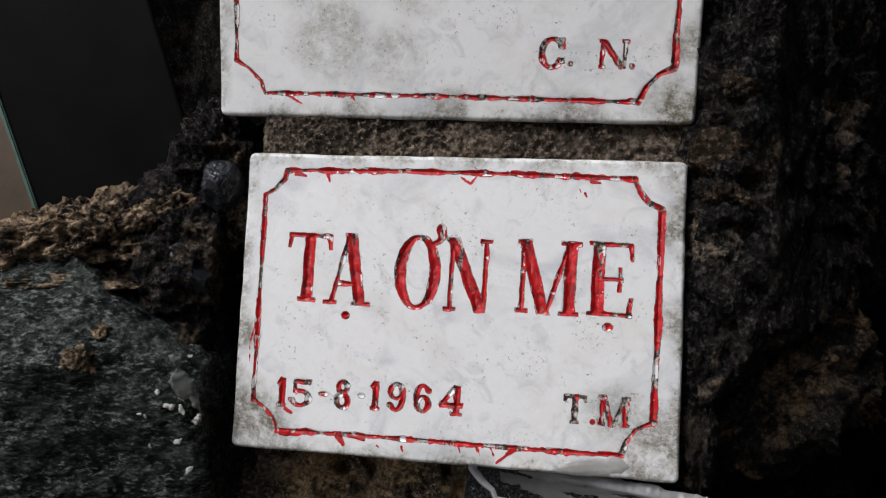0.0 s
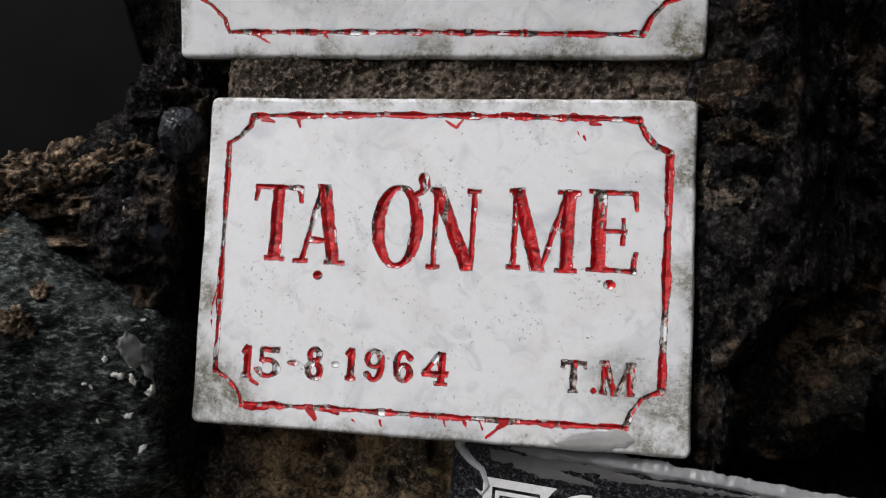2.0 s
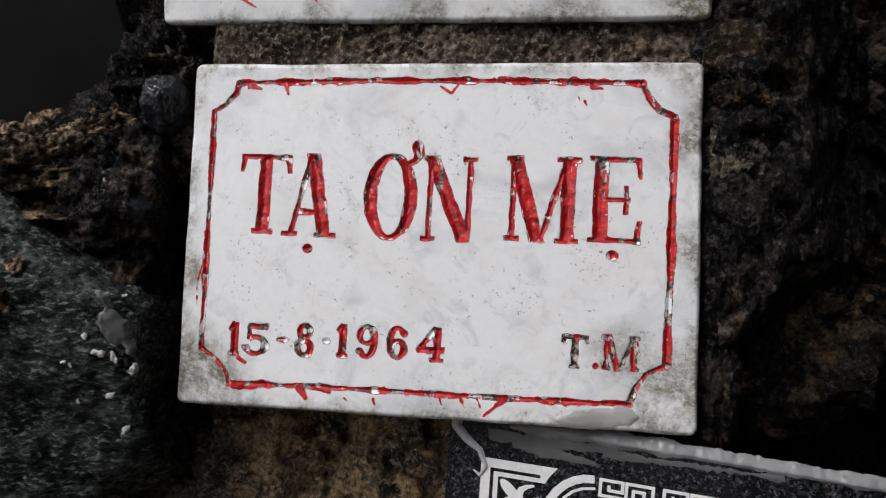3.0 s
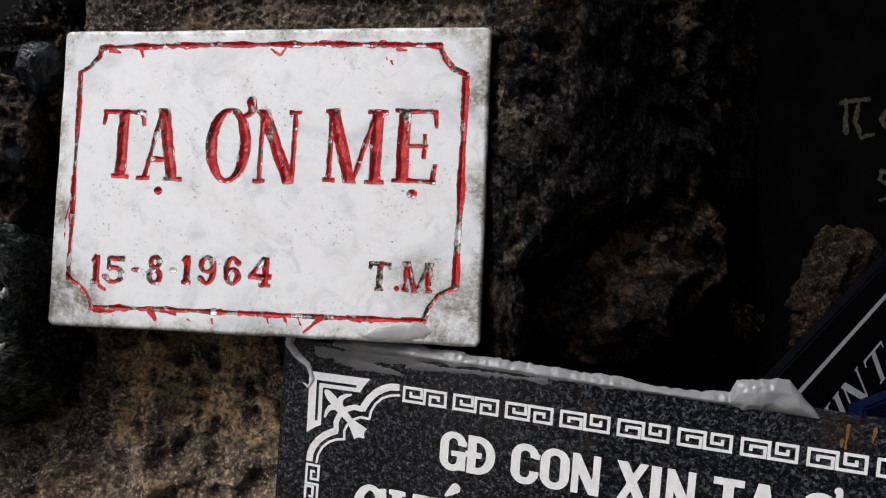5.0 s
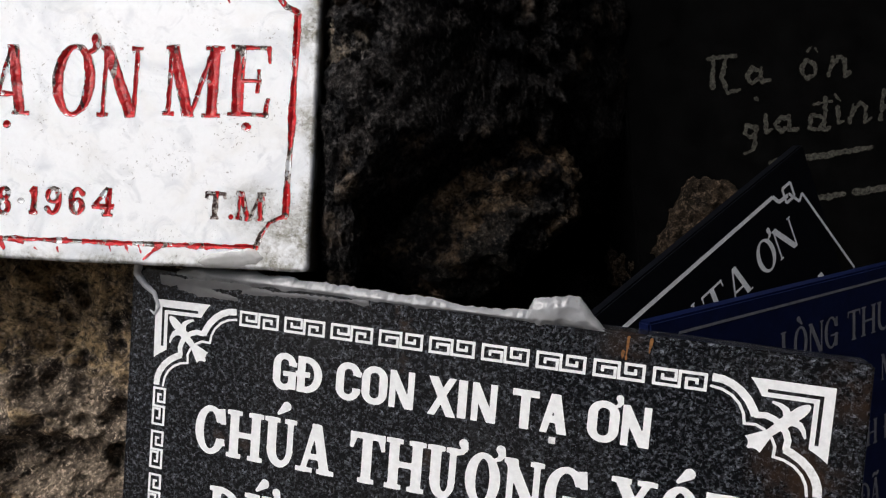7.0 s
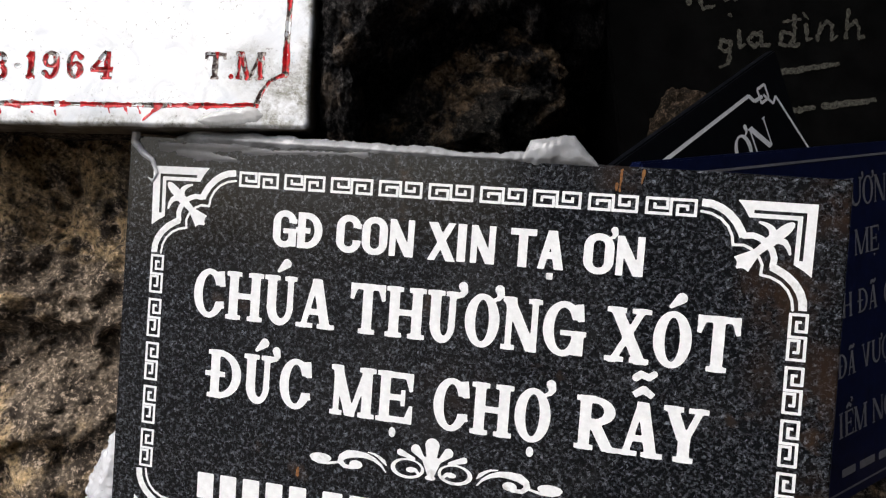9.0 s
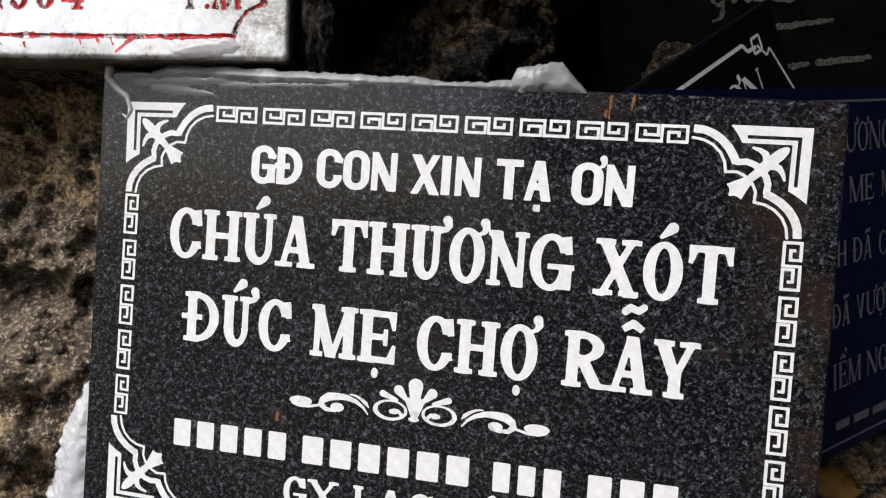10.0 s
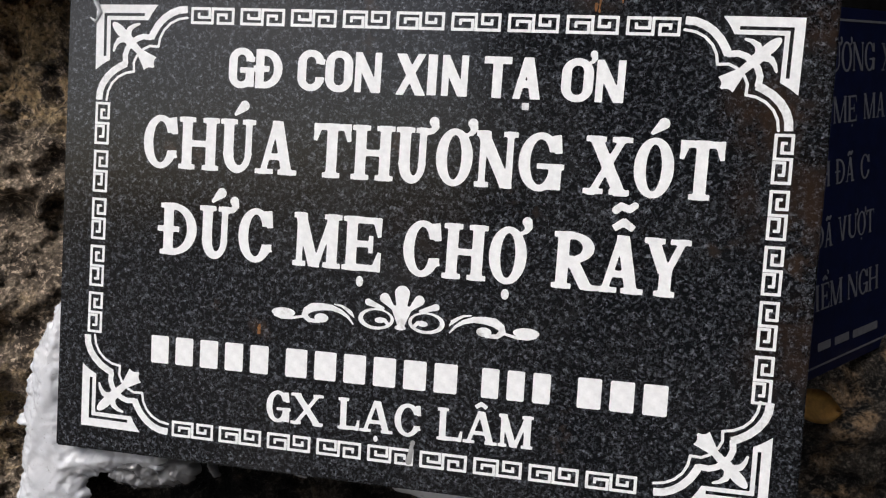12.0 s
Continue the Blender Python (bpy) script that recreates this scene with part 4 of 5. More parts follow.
def mortar():
    """Bed of mortar behind the marble, with a rough strip left bare between the two slabs."""
    xs, zs = np.arange(-1, 190, 0.8), np.arange(4, 140, 0.8)
    X, Y = np.meshgrid(xs, zs)
    P = np.stack([X.ravel(), Y.ravel(), np.zeros(X.size)], 1)
    Z = -6.5 + 2.6 * (fbm(P, 0.10, 4, 5) - 0.5).reshape(X.shape) + 4.2 * (fbm(P, 0.50, 3, 8, 0.6) - 0.5).reshape(X.shape)
    Z = np.where(Y < 118, -18.0, Z)
    edge = np.minimum(X + 1, 198 - X)
    Z = Z - 9 * np.clip(1 - edge / 7, 0, 1) ** 2
    ny, nx = X.shape
    verts = (np.stack([X, Y, Z], 2).reshape(-1, 3) * 0.001).tolist()
    faces = [(j * nx + i, j * nx + i + 1, (j + 1) * nx + i + 1, (j + 1) * nx + i) for j in range(ny - 1) for i in range(nx - 1)]
    rim = [i for i in range(nx)] + [j * nx + nx - 1 for j in range(1, ny)] + [(ny - 1) * nx + i for i in range(nx - 2, -1, -1)] + [j * nx for j in range(ny - 2, 0, -1)]
    n, k = len(verts), len(rim)
    verts += [(verts[r][0], verts[r][1], -0.07) for r in rim]
    faces += [(rim[q], n + q, n + (q + 1) % k, rim[(q + 1) % k]) for q in range(k)]
    faces.append([n + q for q in range(k - 1, -1, -1)])
    ob = part("mortar_bed", raw("mortar_bed", verts, faces), MORTAR, None, "", white.top.matrix_basis.copy())
    tagged(ob, "rough grey-brown mortar strip between two marble plaques", "mortar")


mortar()


def sheet(name, label, m, F, X, Y, Z, material, category, parent=None):
    ob = part(name, contour(name, X, Y, F, Z, smooth=True), material, parent, "" if parent is None else label, m)
    return ob if parent is not None else tagged(ob, label, category)


def blob(name, label, m, shape, x0, y0, x1, y1, tall, material, category, seed=1, cell=0.6, ragged=3.0, base=0.0, soft=4.0, lumps=1.0):
    """A squeezed-out blob: domed, lumpy, with a ragged rim."""
    X, Y = raster(x0, y0, x1, y1, cell)
    F = shape(X, Y) + ragged * (flat_noise(X, Y, 0.13, 4, seed) - 0.5) + 0.4 * ragged * (flat_noise(X, Y, 0.6, 2, seed + 5) - 0.5)
    Z = base + tall * np.sqrt(np.clip(-F / soft, 0, 1)) * (0.75 + 0.5 * flat_noise(X, Y, 0.10, 3, seed + 9)) + lumps * (flat_noise(X, Y, 0.35, 3, seed + 2) - 0.5) * np.clip(-F / soft, 0, 1)
    return sheet(name, label, m, F, X, Y, Z, material, category)


WM = white.top.matrix_basis
blob("silicone_smear", "translucent grey silicone smear on a marble plaque's lower edge", WM.copy(), lambda X, Y: np.minimum(oval(X, Y, 143, 3.6, 13.5, 3.0, 6), oval(X, Y, 151, 5.0, 4.5, 3.4)),
     122, -2, 162, 11, 0.7, CLEAR, "silicone", 4, 0.4, 1.6, 0.06, 2.0, 0.3)
blob("wax_drip", "grey translucent wax drip on a dark green stone", axes((-0.1135, 0.2650, 1.4305), (0.98, 0.10, -0.1), (0.0, -0.40, 0.92)),
     lambda X, Y: np.minimum(poly(X, Y, [(11, 33), (12, 28), (15, 20), (19, 14), (20.5, 9)], (3.2, 1.0)), oval(X, Y, 13.5, 23, 4.4, 6.5, 20)), -2, 0, 30, 42, 1.1, WAXY, "wax", 7, 0.35, 5.5, 0.0, 1.6, 0.8)

GREEN = bpy.data.objects["green_stone"]
FACE = np.array([GREEN.matrix_basis @ v.co for v in GREEN.data.vertices])


def on_green(x, z):
    """The foremost point of the green stone round (x, z)."""
    near = FACE[np.hypot(FACE[:, 0] - x, FACE[:, 2] - z) < 0.003]
    return float(near[:, 1].min()) if len(near) else 0.268


for x, z, r, lean in ((-0.1030, 1.4410, 0.0017, 20), (-0.0990, 1.4392, 0.0015, 70), (-0.1140, 1.4384, 0.0008, 0), (-0.1125, 1.4372, 0.0006, 50), (-0.0945, 1.4350, 0.0016, 110), (-0.0955, 1.4338, 0.0010, 30),
                      (-0.1022, 1.4260, 0.0013, 140), (-0.1002, 1.4130, 0.0014, 130), (-0.1075, 1.4465, 0.0010, 90), (-0.0975, 1.4590, 0.0007, 0), (-0.1132, 1.4240, 0.0007, 60)):
    boulder("wax_crumb", "small white wax crumb stuck on green stone", (x, on_green(x, z), z), (r * 1.25, r * 0.35, r * 0.6), WAXCRUMB, int(abs(x) * 1e5) % 97, turn=(0, lean, 0),
            rough=1.3, ridges=0.5, fine=0.2, level=4, category="wax", facets=7)["group"] = "wax crumbs"
for x, z, r in ((-0.1285, 1.4705, 0.0036), (-0.1338, 1.4605, 0.0052), (-0.1310, 1.4575, 0.0034)):
    boulder("lichen_patch", "dull tan crust patch on green stone", (x, on_green(x, z) + 0.0012, z), (r, 0.0018, r * 0.8), ROCK_CRUST, int(r * 1e5), rough=1.2, ridges=0.5, fine=0.2, level=4, category="lichen")["group"] = "lichen patches"

# ---- polished granite plaque with white lettering

GM = axes((-0.0058, 0.2866, 1.2287), (0.9575, -0.2816, -0.0618), (0.0522, -0.0417, 0.9978))
plaque = thing("granite_plaque", GM, "polished black granite plaque with white lettering and meander border", "plaque")


def plate(corners, thick, bevel=0.0008):
    """A slab with the four corners given (mm), its front in the plane z = 0."""
    bm = bmesh.new()
    f = bm.faces.new([bm.verts.new((x * 0.001, y * 0.001, 0)) for x, y in corners])
    r = bmesh.ops.extrude_face_region(bm, geom=[f])
    bmesh.ops.translate(bm, verts=[v for v in r["geom"] if isinstance(v, bmesh.types.BMVert)], vec=(0, 0, -thick * 0.001))
    bmesh.ops.recalc_face_normals(bm, faces=bm.faces)
    bmesh.ops.bevel(bm, geom=list(bm.edges), offset=bevel, segments=2, affect="EDGES")
    return bm


part("slab", plate([(0, 0.5), (279, -3.5), (281.5, 176), (6.2, 187.5)], 12), GRANITE, plaque)
letters(plaque, (("G", 72.8, 82.9), ("Đ", 83.4, 93.9), ("C", 99.8, 110.0), ("O", 110.4, 120.8), ("N", 121.6, 131.3), ("X", 137.1, 147.2), ("I", 147.9, 151.9),
                 ("N", 153.4, 162.6), ("T", 168.1, 177.7), ("Ạ", 178.2, 188.3), ("Ơ", 194.8, 205.5), ("N", 206.3, 215.8)), 14.2, SANS, INLAY, 146.5, -0.0309)
letters(plaque, (("C", 38.2, 52.4), ("H", 52.9, 69.3), ("Ú", 69.8, 83.8), ("A", 84.0, 100.4), ("T", 106.6, 120.7), ("H", 121.2, 137.0), ("Ư", 137.5, 150.0),
                 ("Ơ", 152.3, 165.4), ("N", 166.4, 180.9), ("G", 181.5, 196.3), ("X", 203.9, 219.3), ("Ó", 220.2, 233.2), ("T", 234.8, 248.8)), 19.5, SLAB, INLAY, 114.9, -0.0272)
letters(plaque, (("Đ", 45.6, 60.7), ("Ứ", 61.7, 74.7), ("C", 77.8, 91.6), ("M", 99.7, 118.2), ("Ẹ", 118.8, 133.2), ("C", 141.6, 155.4), ("H", 156.1, 171.9),
                 ("Ợ", 172.6, 185.8), ("R", 194.8, 210.2), ("Ẫ", 209.7, 225.6), ("Y", 224.9, 240.1)), 19.6, SLAB, INLAY, 82.0, -0.0287)
letters(plaque, (("G", 90.8, 100.0), ("X", 100.6, 113.4), ("L", 119.2, 127.1), ("Ạ", 127.6, 140.2), ("C", 140.8, 150.7), ("L", 156.7, 165.6), ("Â", 166.2, 178.6),
                 ("M", 178.9, 191.2)), 11.8, SLAB, INLAY, 20.2, -0.0100, cell=0.25)
# a dedication in plain bars
for x0, y0, x1, y1, n in ((42.5, 37.9, 94.0, 36.9, 5), (98.0, 36.9, 166.2, 35.6, 6), (172.1, 35.4, 199.3, 34.9, 3), (205.7, 34.8, 238.8, 34.1, 3)):
    pitch = (x1 - x0) / n
    X, Y = raster(-1, -1, pitch, 12, 0.5)
    BAR = contour("bar", X, Y, box(X, Y, 0.5, 0.5, pitch - 3.4, 10.3) - 0.5)
    for k in range(n):
        part("bar", BAR, INLAY, plaque, "", at(x0 + pitch * k, y0 + (y1 - y0) * k / n, 0.15, -1.0))

# meander: two hooked spirals joined, drawn once and shared
X, Y = raster(-0.5, -0.5, 18.5, 6.8, 0.2)
W_ = 1.05
strokes = [(0.5, 0.5, 0.5, 5.7), (0.0, 5.7, 8.0, 5.7), (0.0, 0.5, 9.2, 0.5), (7.5, 6.2, 7.5, 2.3), (8.0, 2.5, 3.2, 2.5), (3.2, 2.1, 3.2, 4.2),
           (8.7, 0.0, 8.7, 6.2), (8.2, 5.7, 17.4, 5.7), (16.9, 6.2, 16.9, 0.0), (17.4, 0.5, 10.4, 0.5), (10.9, 0.0, 10.9, 3.9), (10.4, 3.6, 14.6, 3.6), (14.2, 4.1, 14.2, 2.0)]
M_ = np.full(X.shape, 99.0)
for s in strokes:
    M_ = np.minimum(M_, seg(X, Y, *s, W_))
MEANDER = contour("meander", X, Y, M_)
MEANDER.materials.append(INLAY)


def meanders(n, x0, y0, x1, y1, turn, sx=1.0, turned=()):
    for k in range(n):
        t = k / (n - 1)
        m = at(x0 + (x1 - x0) * t, y0 + (y1 - y0) * t, 0.15, turn)
        m = m @ (at(0, 6.2) @ Matrix.Diagonal((sx, -1, 1, 1)) if k in turned else Matrix.Diagonal((sx, 1, 1, 1)))
        part("meander", MEANDER, INLAY, plaque, "", m)


meanders(9, 57.3, 167.4, 215.4, 162.4, -1.8, turned=range(3, 8))
meanders(9, 51.7, 9.4, 210.0, 6.6, -1.0, turned=(0, 1, 2, 6, 7, 8))
meanders(5, 23.4, 121.8, 20.9, 47.8, 87.9, 0.93)
meanders(5, 270.0, 114.2, 268.7, 41.2, 89.0, 0.94)

# corner ornament: mitred angle, flower and scrolled band, mirrored into the four corners
X, Y = raster(-1, -1, 40, 40, 0.22)


def corner_mesh():
    d = np.full(X.shape, 99.0)
    for flip in (0, 1):
        A, B = (X, Y) if not flip else (Y, X)
        # mitred angle with a slot between its thick and its thin bar
        slope = (A + B * 0.66 - 26.0) * 0.83 + 0.25 * np.sin(np.clip(B / 6.2, 0, 1) * math.pi)
        d = np.minimum(d, np.maximum(box(A, B, 0, 0, 28, 6.1), slope))
    d = np.maximum(d, -np.minimum(box(X, Y, 3.3, 3.3, 20.4, 4.5), box(X, Y, 3.3, 3.3, 4.5, 20.4)))
    for A, B in ((X, Y), (Y, X)):
        band = [(38.0, 1.8), (34.6, 2.1), (31.6, 3.2), (28.6, 5.2), (26.0, 8.0), (24.2, 11.0), (23.2, 13.2)]
        d = np.minimum(d, np.maximum(poly(A, B, band, (2.8, 2.8), False), A - 38.0))
        d = np.minimum(d, poly(A, B, band[1:-1], (2.8, 2.8)))
        d = np.minimum(d, poly(A, B, [(23.0, 12.8), (20.0, 12.5), (17.4, 13.4), (15.2, 15.0)], (2.2, 2.2)))
        thin = [(38.0, 5.0), (34.4, 5.6), (31.2, 7.2), (28.6, 9.8), (27.0, 13.0), (26.4, 16.4), (22.8, 16.2), (20.2, 17.4), (18.2, 19.4)]
        d = np.minimum(d, poly(A, B, thin, (0.95, 1.0), True))
        d = np.minimum(d, poly(A, B, [(14.0, 14.4), (13.4, 11.8), (14.2, 9.6), (16.0, 8.3), (18.2, 7.6)], (3.4, 0.9)))
    d = np.minimum(d, oval(X, Y, 10.6, 10.6, 5.0, 1.9, 45))
    d = np.minimum(d, seg(X, Y, 13.4, 13.4, 20, 20, 3.4, 2.4))
    spade = np.maximum(np.maximum(seg(X, Y, 18.0, 18.0, 24.6, 24.6, 2.2, 8.6), -oval(X, Y, 27.4, 23.0, 2.8, 2.8)), -oval(X, Y, 23.0, 27.4, 2.8, 2.8))
    return contour("corner_ornament", X, Y, np.minimum(d, spade))


CORNER = corner_mesh()
CORNER.materials.append(INLAY)
for x, y, turn, sx, sy in ((18.0, 175.1, -1.0, 1, -0.95), (271.2, 167.5, -2.0, -0.97, -0.95), (12.0, 10.2, -1.6, 1, 0.97), (269.8, 5.6, -0.8, -0.97, 0.96)):
    part("corner_ornament", CORNER, INLAY, plaque, "", at(x, y, 0.15, turn) @ Matrix.Diagonal((sx, sy, 1, 1)))


def flourish():
    X, Y = raster(-54, -10, 54, 14, 0.25)
    d = np.minimum(seg(X, Y, 0, 9.0, 0, 3.6, 5.6, 3.8, True), seg(X, Y, 0, 4.4, 0, -3.2, 8.6, 2.3))
    d = np.minimum(d, oval(X, Y, -0.2, -3.6, 2.1, 0.9))
    for s in (-1, 1):
        A = X * s
        for a in (seg(A, Y, 3.4, 3.6, 6.4, 6.8, 1.6, 3.8, True), seg(A, Y, 7.0, 3.0, 12.6, 4.9, 1.2, 2.5, True),
                  np.maximum(oval(A, Y, 9.4, -1.1, 6.7, 3.9), -oval(A, Y, 9.1, -0.9, 5.2, 3.0)), oval(A, Y, 8.0, -1.5, 1.9, 1.0),
                  poly(A, Y, [(8.0, -1.0), (6.2, -1.2), (4.6, -3.0)], (1.3, 1.3)),
                  poly(A, Y, [(18.0, -3.8), (20.0, -1.4), (22.9, 0.5), (26.4, 1.6), (30.2, 1.7), (33.8, 1.2)], (0.5, 3.2)),
                  poly(A, Y, [(33.8, 1.2), (36.2, -0.2), (36.9, -2.0), (35.0, -3.7), (31.2, -3.9)], (3.2, 1.2)), oval(A, Y, 30.3, -2.5, 2.7, 1.7),
                  poly(A, Y, [(25.5, 3.0), (22.8, 2.6), (20.8, 1.6), (19.0, 0.3)], (0.5, 1.5)), poly(A, Y, [(19.0, 0.3), (17.8, -1.2)], (1.5, 0.4)),
                  poly(A, Y, [(37.2, -2.4), (42.0, -3.5), (46.0, -3.5), (48.4, -2.6)], (0.9, 1.4)), oval(A, Y, 45.2, -1.6, 4.6, 1.8)):
            d = np.minimum(d, a)
    return contour("scroll", X, Y, d)


part("scroll", flourish(), INLAY, plaque, "white scrolled flourish", at(142.0, 62.0, 0.15, -1.0))
for pts in ([(207, 177.5), (206.4, 170)], [(214.5, 177.5), (214.0, 173)], [(205.5, 172.5), (205.2, 170)]):
    X, Y = raster(min(p[0] for p in pts) - 2, min(p[1] for p in pts) - 2, max(p[0] for p in pts) + 2, max(p[1] for p in pts) + 6, 0.3)
    F = poly(X, Y, [pts[0], pts[1]], (1.0, 0.5)) + 0.9 * (flat_noise(X, Y, 0.6, 3, 6) - 0.5)
    part("rust_stain", contour("rust_stain", X, Y, F), RUST, plaque, "orange rust run", at(0, 0, 0.2))

for x, y, dx, dy, wd, mt, word_ in ((87.0, 53.0, 0.4, 3.0, 1.5, RUST, "yellow-brown speck"), (146.5, 9.0, 1.5, 7.5, 2.2, CLEAR, "dried pale smear")):
    X, Y = raster(x - 3, y - 3, x + dx + 3, y + dy + 3, 0.3)
    F = seg(X, Y, x, y, x + dx, y + dy, wd, wd * 0.6, True) + 1.1 * (flat_noise(X, Y, 0.6, 3, int(x)) - 0.5)
    part("spot", contour("spot", X, Y, F, 0.2 * np.clip(-F, 0, 1)), mt, plaque, word_, at(0, 0, 0.25))

# ---- silicone round the granite


def along(X):
    """Height of the slab's top edge."""
    return 187.5 - 11.5 * (X - 6.2) / 275.3


def ribbon(X, Y):
    top = np.interp(X, [24, 32, 36, 60, 110, 150, 172, 174, 178, 186, 190, 196, 200], [-1.0, 2.6, 5.0, 4.2, 3.0, 2.2, 2.6, 7.0, 8.2, 10.4, 9.4, 3.0, -1.5])
    low = np.interp(X, [24, 34, 60, 110, 172, 200], [-1.5, -2.8, -3.2, -2.4, -2.2, -1.8])
    h = Y - along(X)
    return np.maximum(h - top, low - h) * 0.9


blob("silicone_bead", "milky silicone bead along a granite plaque's top edge", GM.copy(), ribbon, 20, 168, 204, 200, 3.4, BEAD, "silicone", 3, 0.4, 2.4, -2.4, 3.0, 0.7)
blob("silicone_smear", "thin grey silicone film on a granite plaque's upper corner", GM.copy(),
     lambda X, Y: np.minimum(box(X, Y, 20, 181.5, 62, 185.0), np.minimum(box(X, Y, 58, 180.5, 112, 182.5), poly(X, Y, [(30, 181), (48, 178.8), (56, 177.8)], (4, 1.4)))), 8, 170, 128, 192, 0.35, FILM, "silicone", 14, 0.5, 3.0, 0.08, 2.0, 0.2)
blob("silicone_strand", "stringy white silicone strand on a granite plaque's corner", GM.copy(),
     lambda X, Y: poly(X, Y, [(9.2, 188.0), (8.6, 185.0), (12.5, 180.5), (17.2, 177.5), (19.6, 172.0), (17.6, 168.6), (15.4, 170.2)], (4.2, 0.7)), 2, 164, 26, 194, 1.2, SILICONE, "silicone", 17, 0.35, 0.6, 0.08, 1.4, 0.2)
blob("silicone_mass", "thick milky silicone mass along a granite plaque's side", GM @ at(0, 0, -11),
     lambda X, Y: np.minimum(np.minimum(poly(X, Y, [(1, 56), (-5, 44), (-8, 28), (-10, 10), (-9, -10), (-8, -34)], (13, 34)), oval(X, Y, -20, 5, 7, 4)), poly(X, Y, [(-6, -12), (12, -8), (28, -4), (40, -5)], (18, 7))),
     -44, -56, 60, 70, 6.5, SILICONE, "silicone", 23, 0.6, 7.0, 0.0, 9.0, 0.8)
blob("crumpled_plastic", "crumpled clear plastic stuck below a granite plaque", GM @ at(0, 0, -14),
     lambda X, Y: np.minimum(oval(X, Y, 36, -11, 21, 8, 8), poly(X, Y, [(52, -6), (60, -3), (64, -10)], (3, 2))), 8, -28, 76, 6, 6.0, FILM, "plastic", 29, 0.5, 3.0, 0.0, 4.0, 5.0)
blob("silicone_smear", "small ragged silicone shred under a granite plaque", GM @ at(0, 0, -9), lambda X, Y: poly(X, Y, [(100, -1), (104, -5)], (8, 1)), 90, -16, 116, 4, 3.0, SILICONE, "silicone", 31, 0.5, 2.0, 0.0, 3.0, 1.0)
blob("silicone_smear", "long ragged silicone shred under a granite plaque", GM @ at(0, 0, -9), lambda X, Y: poly(X, Y, [(142, -2), (158, -5), (168, -4)], (9, 6)), 132, -16, 182, 4, 3.0, SILICONE, "silicone", 35, 0.5, 2.0, 0.0, 3.0, 1.0)

# ---- blue plaque leaning behind the granite

BM = axes((0.2234, 0.2335, 1.3986), (0.8912, 0.4381, 0.1173), (-0.0733, -0.1161, 0.9905))
blue = thing("blue_plaque", BM, "dark blue lacquered plaque with dull silver lettering, leaning", "plaque", "lacquered plaques")
part("slab", plate([(-14, -176), (262, -176), (262, 0), (-14, 0)], 6), BLUE, blue)
for x0, y0, x1, y1 in ((0, -6.2, 248, -5.8), (0, -170.4, 248, -170), (0, -170.4, 0, -6.2), (248, -170, 248, -5.8)):
    X, Y = raster(min(x0, x1) - 1, min(y0, y1) - 1, max(x0, x1) + 1, max(y0, y1) + 1, 0.5)
    part("border_line", contour("border_line", X, Y, seg(X, Y, x0, y0, x1, y1, 1.1)), GREYTEXT, blue, "", at(0, 0, 0.15))
NARROW = dict(S=0.15, H=0.07, E=0.06, K=0.05)
for text, x0, x1, y, cap in (("LÒNG", 57, 95, -30.8, 13.5), ("THƯƠNG", 102, 167, -30.0, 13.5), ("XÓT", 174, 206, -29.2, 13.5), ("MẸ", 128, 150, -53.6, 12.5), ("MA", 157, 179, -52.6, 12.5),
                             ("NH", 108, 126, -83.0, 12), ("ĐÃ", 131, 149, -82.6, 12), ("C", 155, 164, -82.2, 12), ("ĐÃ", 113, 129, -112.2, 12), ("VƯỢT", 134, 170, -111.0, 12),
                             ("IỂM", 113, 139, -142.6, 13), ("NGH", 144, 176, -142.2, 13)):
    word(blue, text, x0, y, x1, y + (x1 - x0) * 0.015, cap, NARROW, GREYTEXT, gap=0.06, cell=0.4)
for x0, x1, y in ((116, 128, -163), (132, 146, -163.2), (150, 176, -163.6), (14, 50, -30.8)):
    X, Y = raster(x0 - 1, y - 1, x1 + 1, y + 7, 0.5)
    part("bar", contour("bar", X, Y, box(X, Y, x0, y, x1, y + 4.2)), GREYTEXT, blue, "", at(0, 0, 0.15))

# ---- black plaque propped aslant behind the blue one

RM = axes((0.2215, 0.288, 1.388), (0.7671, 0.4151, 0.4891), (-0.4304, -0.2323, 0.8722))
slant = thing("black_plaque", RM, "black lacquered plaque with white lettering, propped aslant", "plaque", "lacquered plaques")
part("slab", plate([(-26, -78), (156, -78), (156, 14), (-26, 14)], 6), BLACK, slant)
for pts, wd in (([(-20, 0), (119, 1.2), (122.5, -3.5), (131.0, -4.0)], 2.2), ([(128, 1.2), (136, 1.2), (136, -7), (128, -7), (128, 1.2)], 1.7), ([(132, -3.5), (138.5, -11.5), (142.5, -8.6), (144, -12), (167, -70)], 1.6)):
    xs, ys = [p[0] for p in pts], [p[1] for p in pts]
    X, Y = raster(min(xs) - 3, min(ys) - 3, max(xs) + 3, max(ys) + 3, 0.4)
    F = poly(X, Y, pts, (wd, wd), False)
    part("border_line", contour("border_line", X, Y, F), WHITETEXT, slant, "", at(0, 0, 0.15))
for text, x0, y0, x1, y1 in (("XIN", 3, -34.0, 43, -31.6), ("TẠ", 47, -32.4, 83, -31.8), ("ƠN", 92, -31.4, 127, -31.4)):
    word(slant, text, x0, y0, x1, y1, 17.2, dict(NARROW, S=0.19), WHITETEXT, gap=0.06, cell=0.4)
word(slant, "A", 125, -73, 147, -72, 17.2, dict(NARROW, S=0.19), WHITETEXT, cell=0.4)

# ---- near-black slab at the back with brushed handwriting

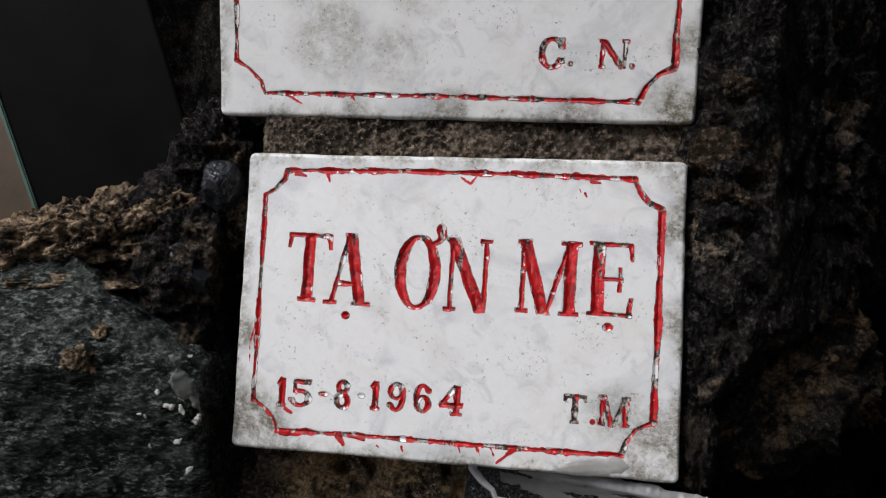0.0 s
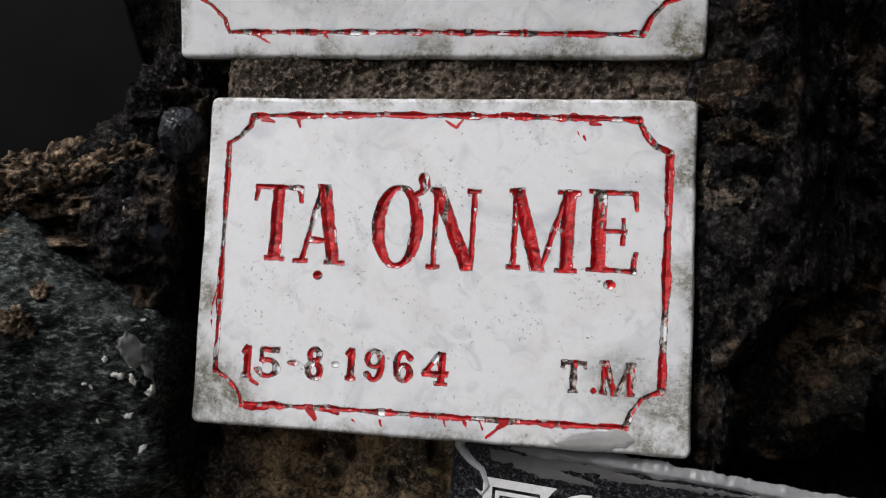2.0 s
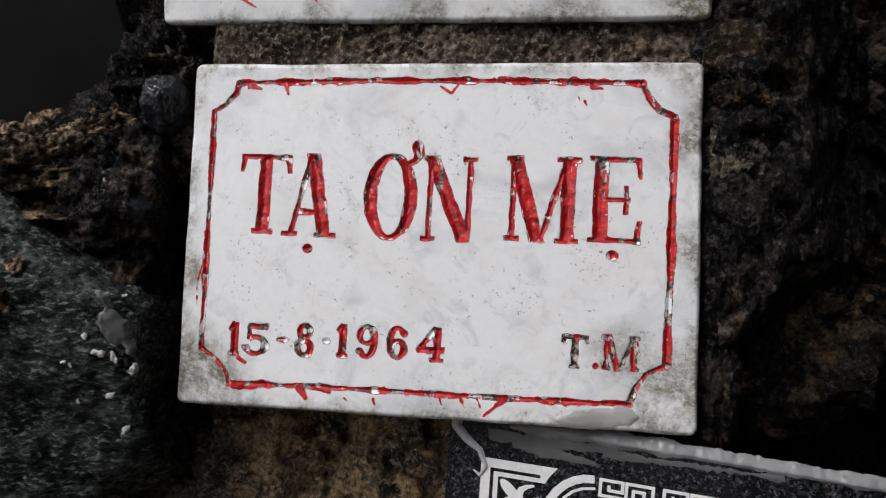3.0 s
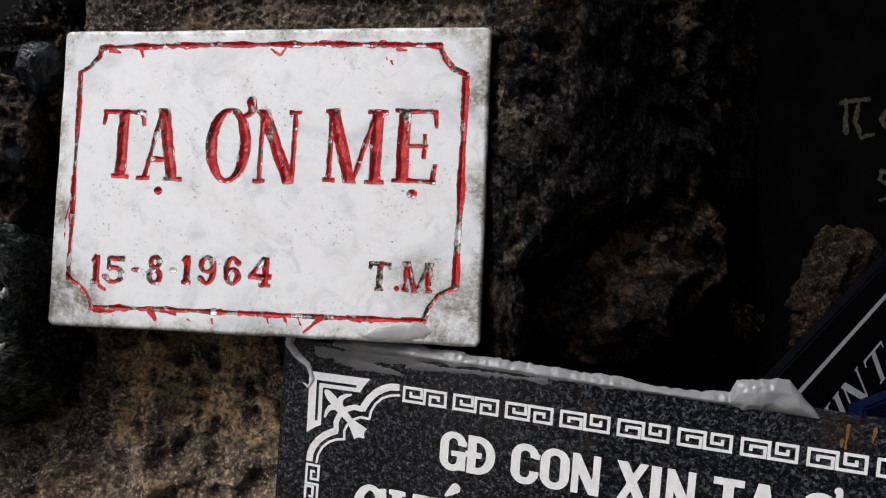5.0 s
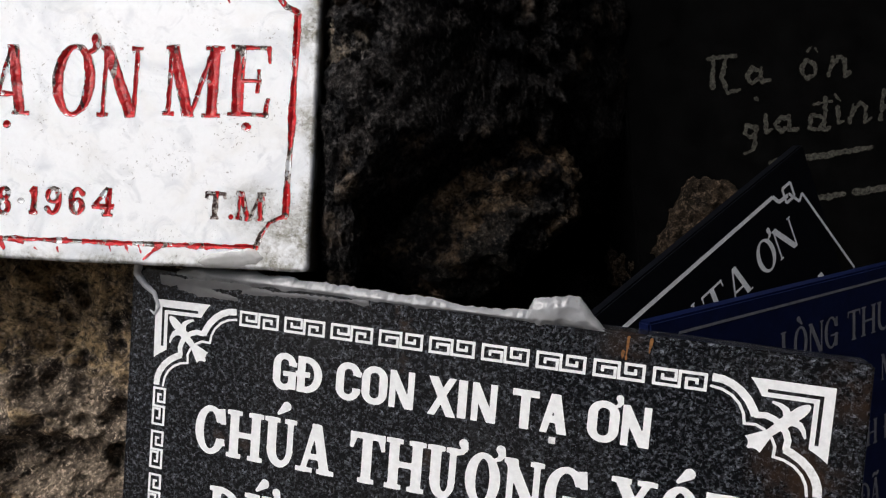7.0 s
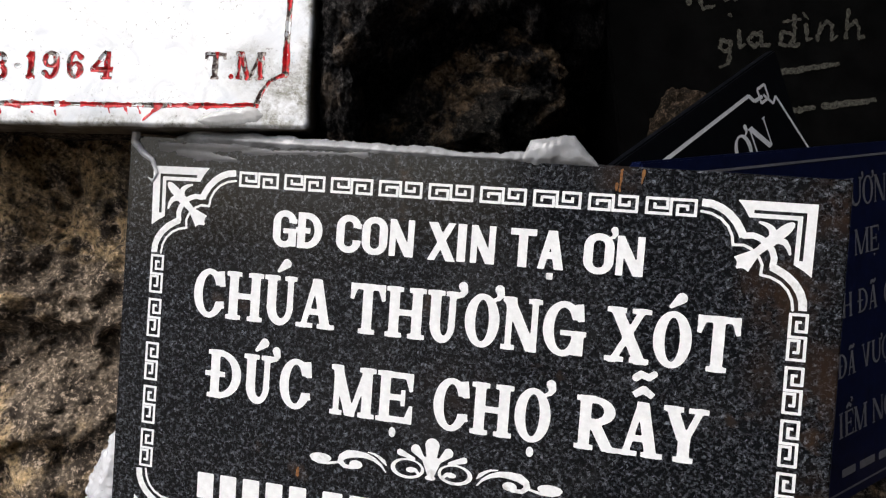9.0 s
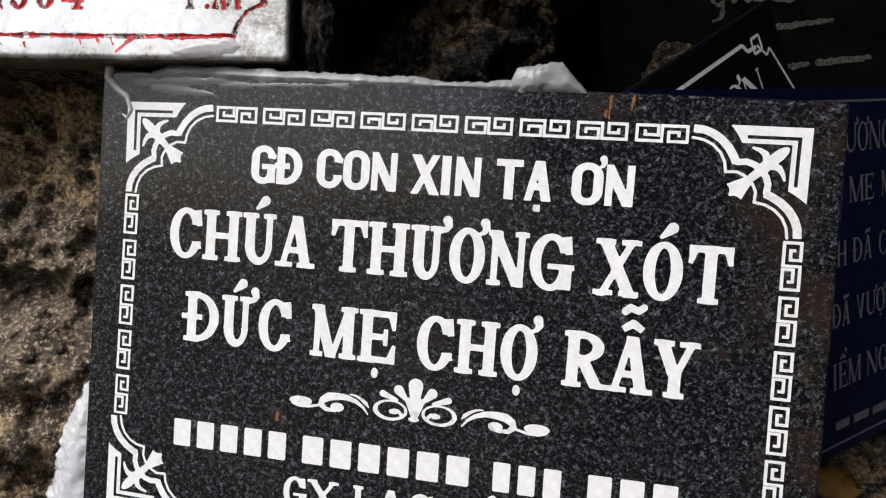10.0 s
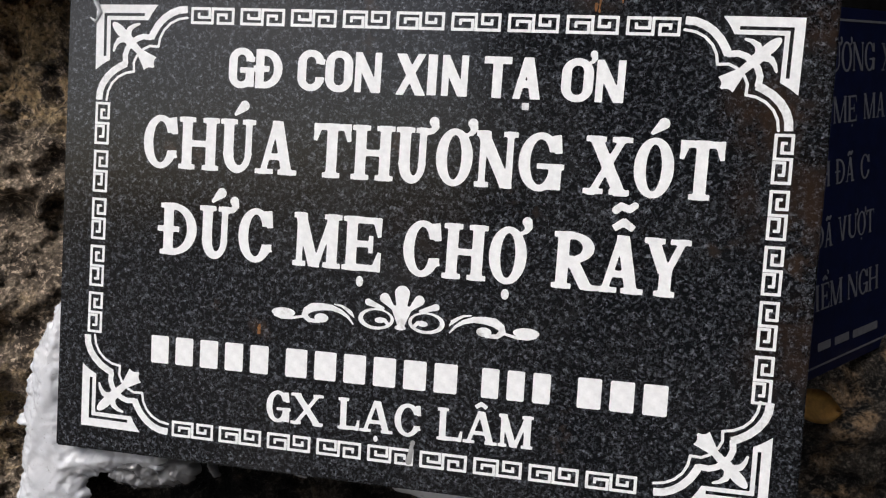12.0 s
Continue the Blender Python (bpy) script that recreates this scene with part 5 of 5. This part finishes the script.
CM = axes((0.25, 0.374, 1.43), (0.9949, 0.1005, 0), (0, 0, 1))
stone = thing("dark_slab", CM, "near-black stone slab with rough dim white brushed handwriting", "stone slab")
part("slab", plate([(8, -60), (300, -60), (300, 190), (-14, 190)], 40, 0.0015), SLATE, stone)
SCRIPT = {
    "T": [[(0, 3), (0, 17)], [(-2, 17), (4, 18), (12, 19)], [(7, 18), (5, 8), (8, 0), (14, 2)]],
    "a": [[(7, 7), (3, 8), (0, 4), (3, 0), (7, 3), (7.5, 8)], [(7.5, 6), (8, 1), (13, 2)]],
    "o": [[(3, 9), (0, 5), (3, 0), (8, 2), (8, 7), (4, 9)]],
    "n": [[(0, 0), (2, 9)], [(2, 6), (6, 10), (9, 8), (9, 0), (12, 2)]],
    "g": [[(6, 8), (2, 8), (1, 4), (5, 2), (7, 6)], [(7, 8), (6, -4), (1, -6)]],
    "i": [[(0, 8), (0.5, 0), (3, 1)]],
    "d": [[(6, 7), (1, 7), (0, 1), (5, 0), (8, 5)], [(9, 16), (8, 0), (11, 1)]],
    "h": [[(0, 0), (2, 15)], [(1, 5), (6, 9), (8, 6), (8, 0), (11, 1)]],
}


def script(strokes, x, y, k, wide):
    for pts in strokes:
        q = [(x + px * k, y + py * k) for px, py in pts]
        xs, ys = [p[0] for p in q], [p[1] for p in q]
        X, Y = raster(min(xs) - 3, min(ys) - 3, max(xs) + 3, max(ys) + 3, 0.4)
        F = poly(X, Y, q, (wide, wide * 0.8)) + 2.4 * (flat_noise(X, Y, 0.45, 3, int(x * 10)) - 0.48)
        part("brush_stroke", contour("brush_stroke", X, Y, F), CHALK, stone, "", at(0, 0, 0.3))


for ch, x, y in (("T", 49, 80), ("a", 70, 86), ("o", 104, 90), ("n", 122, 92), ("g", 68, 52), ("i", 82, 58), ("a", 88, 58), ("d", 110, 60), ("i", 128, 64), ("n", 136, 65), ("h", 156, 67)):
    script(SCRIPT[ch], x, y, 1.15, 2.9)
script([[(0, 0), (0.5, 0.5)]], 76, 77, 1, 2.8)
script([[(-1, 0), (10, 2)]], 114, 75, 1, 1.9)
script([[(0, 4), (4, 0)]], 126, 77, 1, 1.8)
script([[(0, 0), (3, 3)], [(5, 2), (7, -1)]], 108, 106, 1, 1.6)
for x0, y0, x1, y1 in ((86, 40, 103, 44), (107, 43, 150, 50), (108, 18, 132, 22), (140, 23, 176, 28)):
    script([[(0, 0), (x1 - x0, y1 - y0)]], x0, y0, 1, 4.2)

# ---- glass box and dark red candle in the hollow at the side

box_m = pose(-0.200, 0.345, 1.505, 0, 0, 0)
lantern = thing("glass_lantern", box_m, "smoky dark glass lantern with greenish pane edges", "lantern")


def pane(name, corners, thick, material, m, label=""):
    part(name, plate(corners, thick, 0.0006), material, lantern, label, m)


tilt = pose(0, 0, 0, 90, 0, 0)
pane("pane", [(0, 0), (87, 0), (47, 130), (-46, 130)], 4, DARKGLASS, tilt)
pane("pane_edge", [(-2.0, 0), (0.6, 0), (-45.4, 130), (-48, 130)], 5, GLASSEDGE, tilt @ at(0, 0, 1.5), "green glass edge")
pane("side_pane", [(-60, 0), (-2.5, 0), (-48.5, 130), (-106, 130)], 4, AMBER, tilt @ at(0, 0, -2), "dull amber glass")
pane("base", [(-64, -8), (92, -8), (92, 0), (-64, 0)], 60, BLACK, tilt)


def dry_leaf():
    bm = bmesh.new()
    rows = []
    for i in range(15):
        t = i / 14
        w = 0.0085 * math.sin(math.pi * t ** 0.8) + 0.0003
        rows.append([bm.verts.new(((t - 0.5) * 0.036, w * s, 0.004 * math.sin(3 * t) + 0.0035 * s * s + 0.0006 * math.sin(9 * t + 2 * s))) for s in (-1, -0.5, 0, 0.5, 1)])
    for a, b in zip(rows, rows[1:]):
        for k in range(4):
            bm.faces.new((a[k], b[k], b[k + 1], a[k + 1])).smooth = True
    r = bmesh.ops.solidify(bm, geom=list(bm.faces), thickness=0.0004)
    return tagged(part("dry_leaf", bm, LEAF, None, "", pose(0.345, 0.318, 1.219, 70, 12, 10)), "curled dry yellow leaf lying on dark rock", "leaf")


dry_leaf()
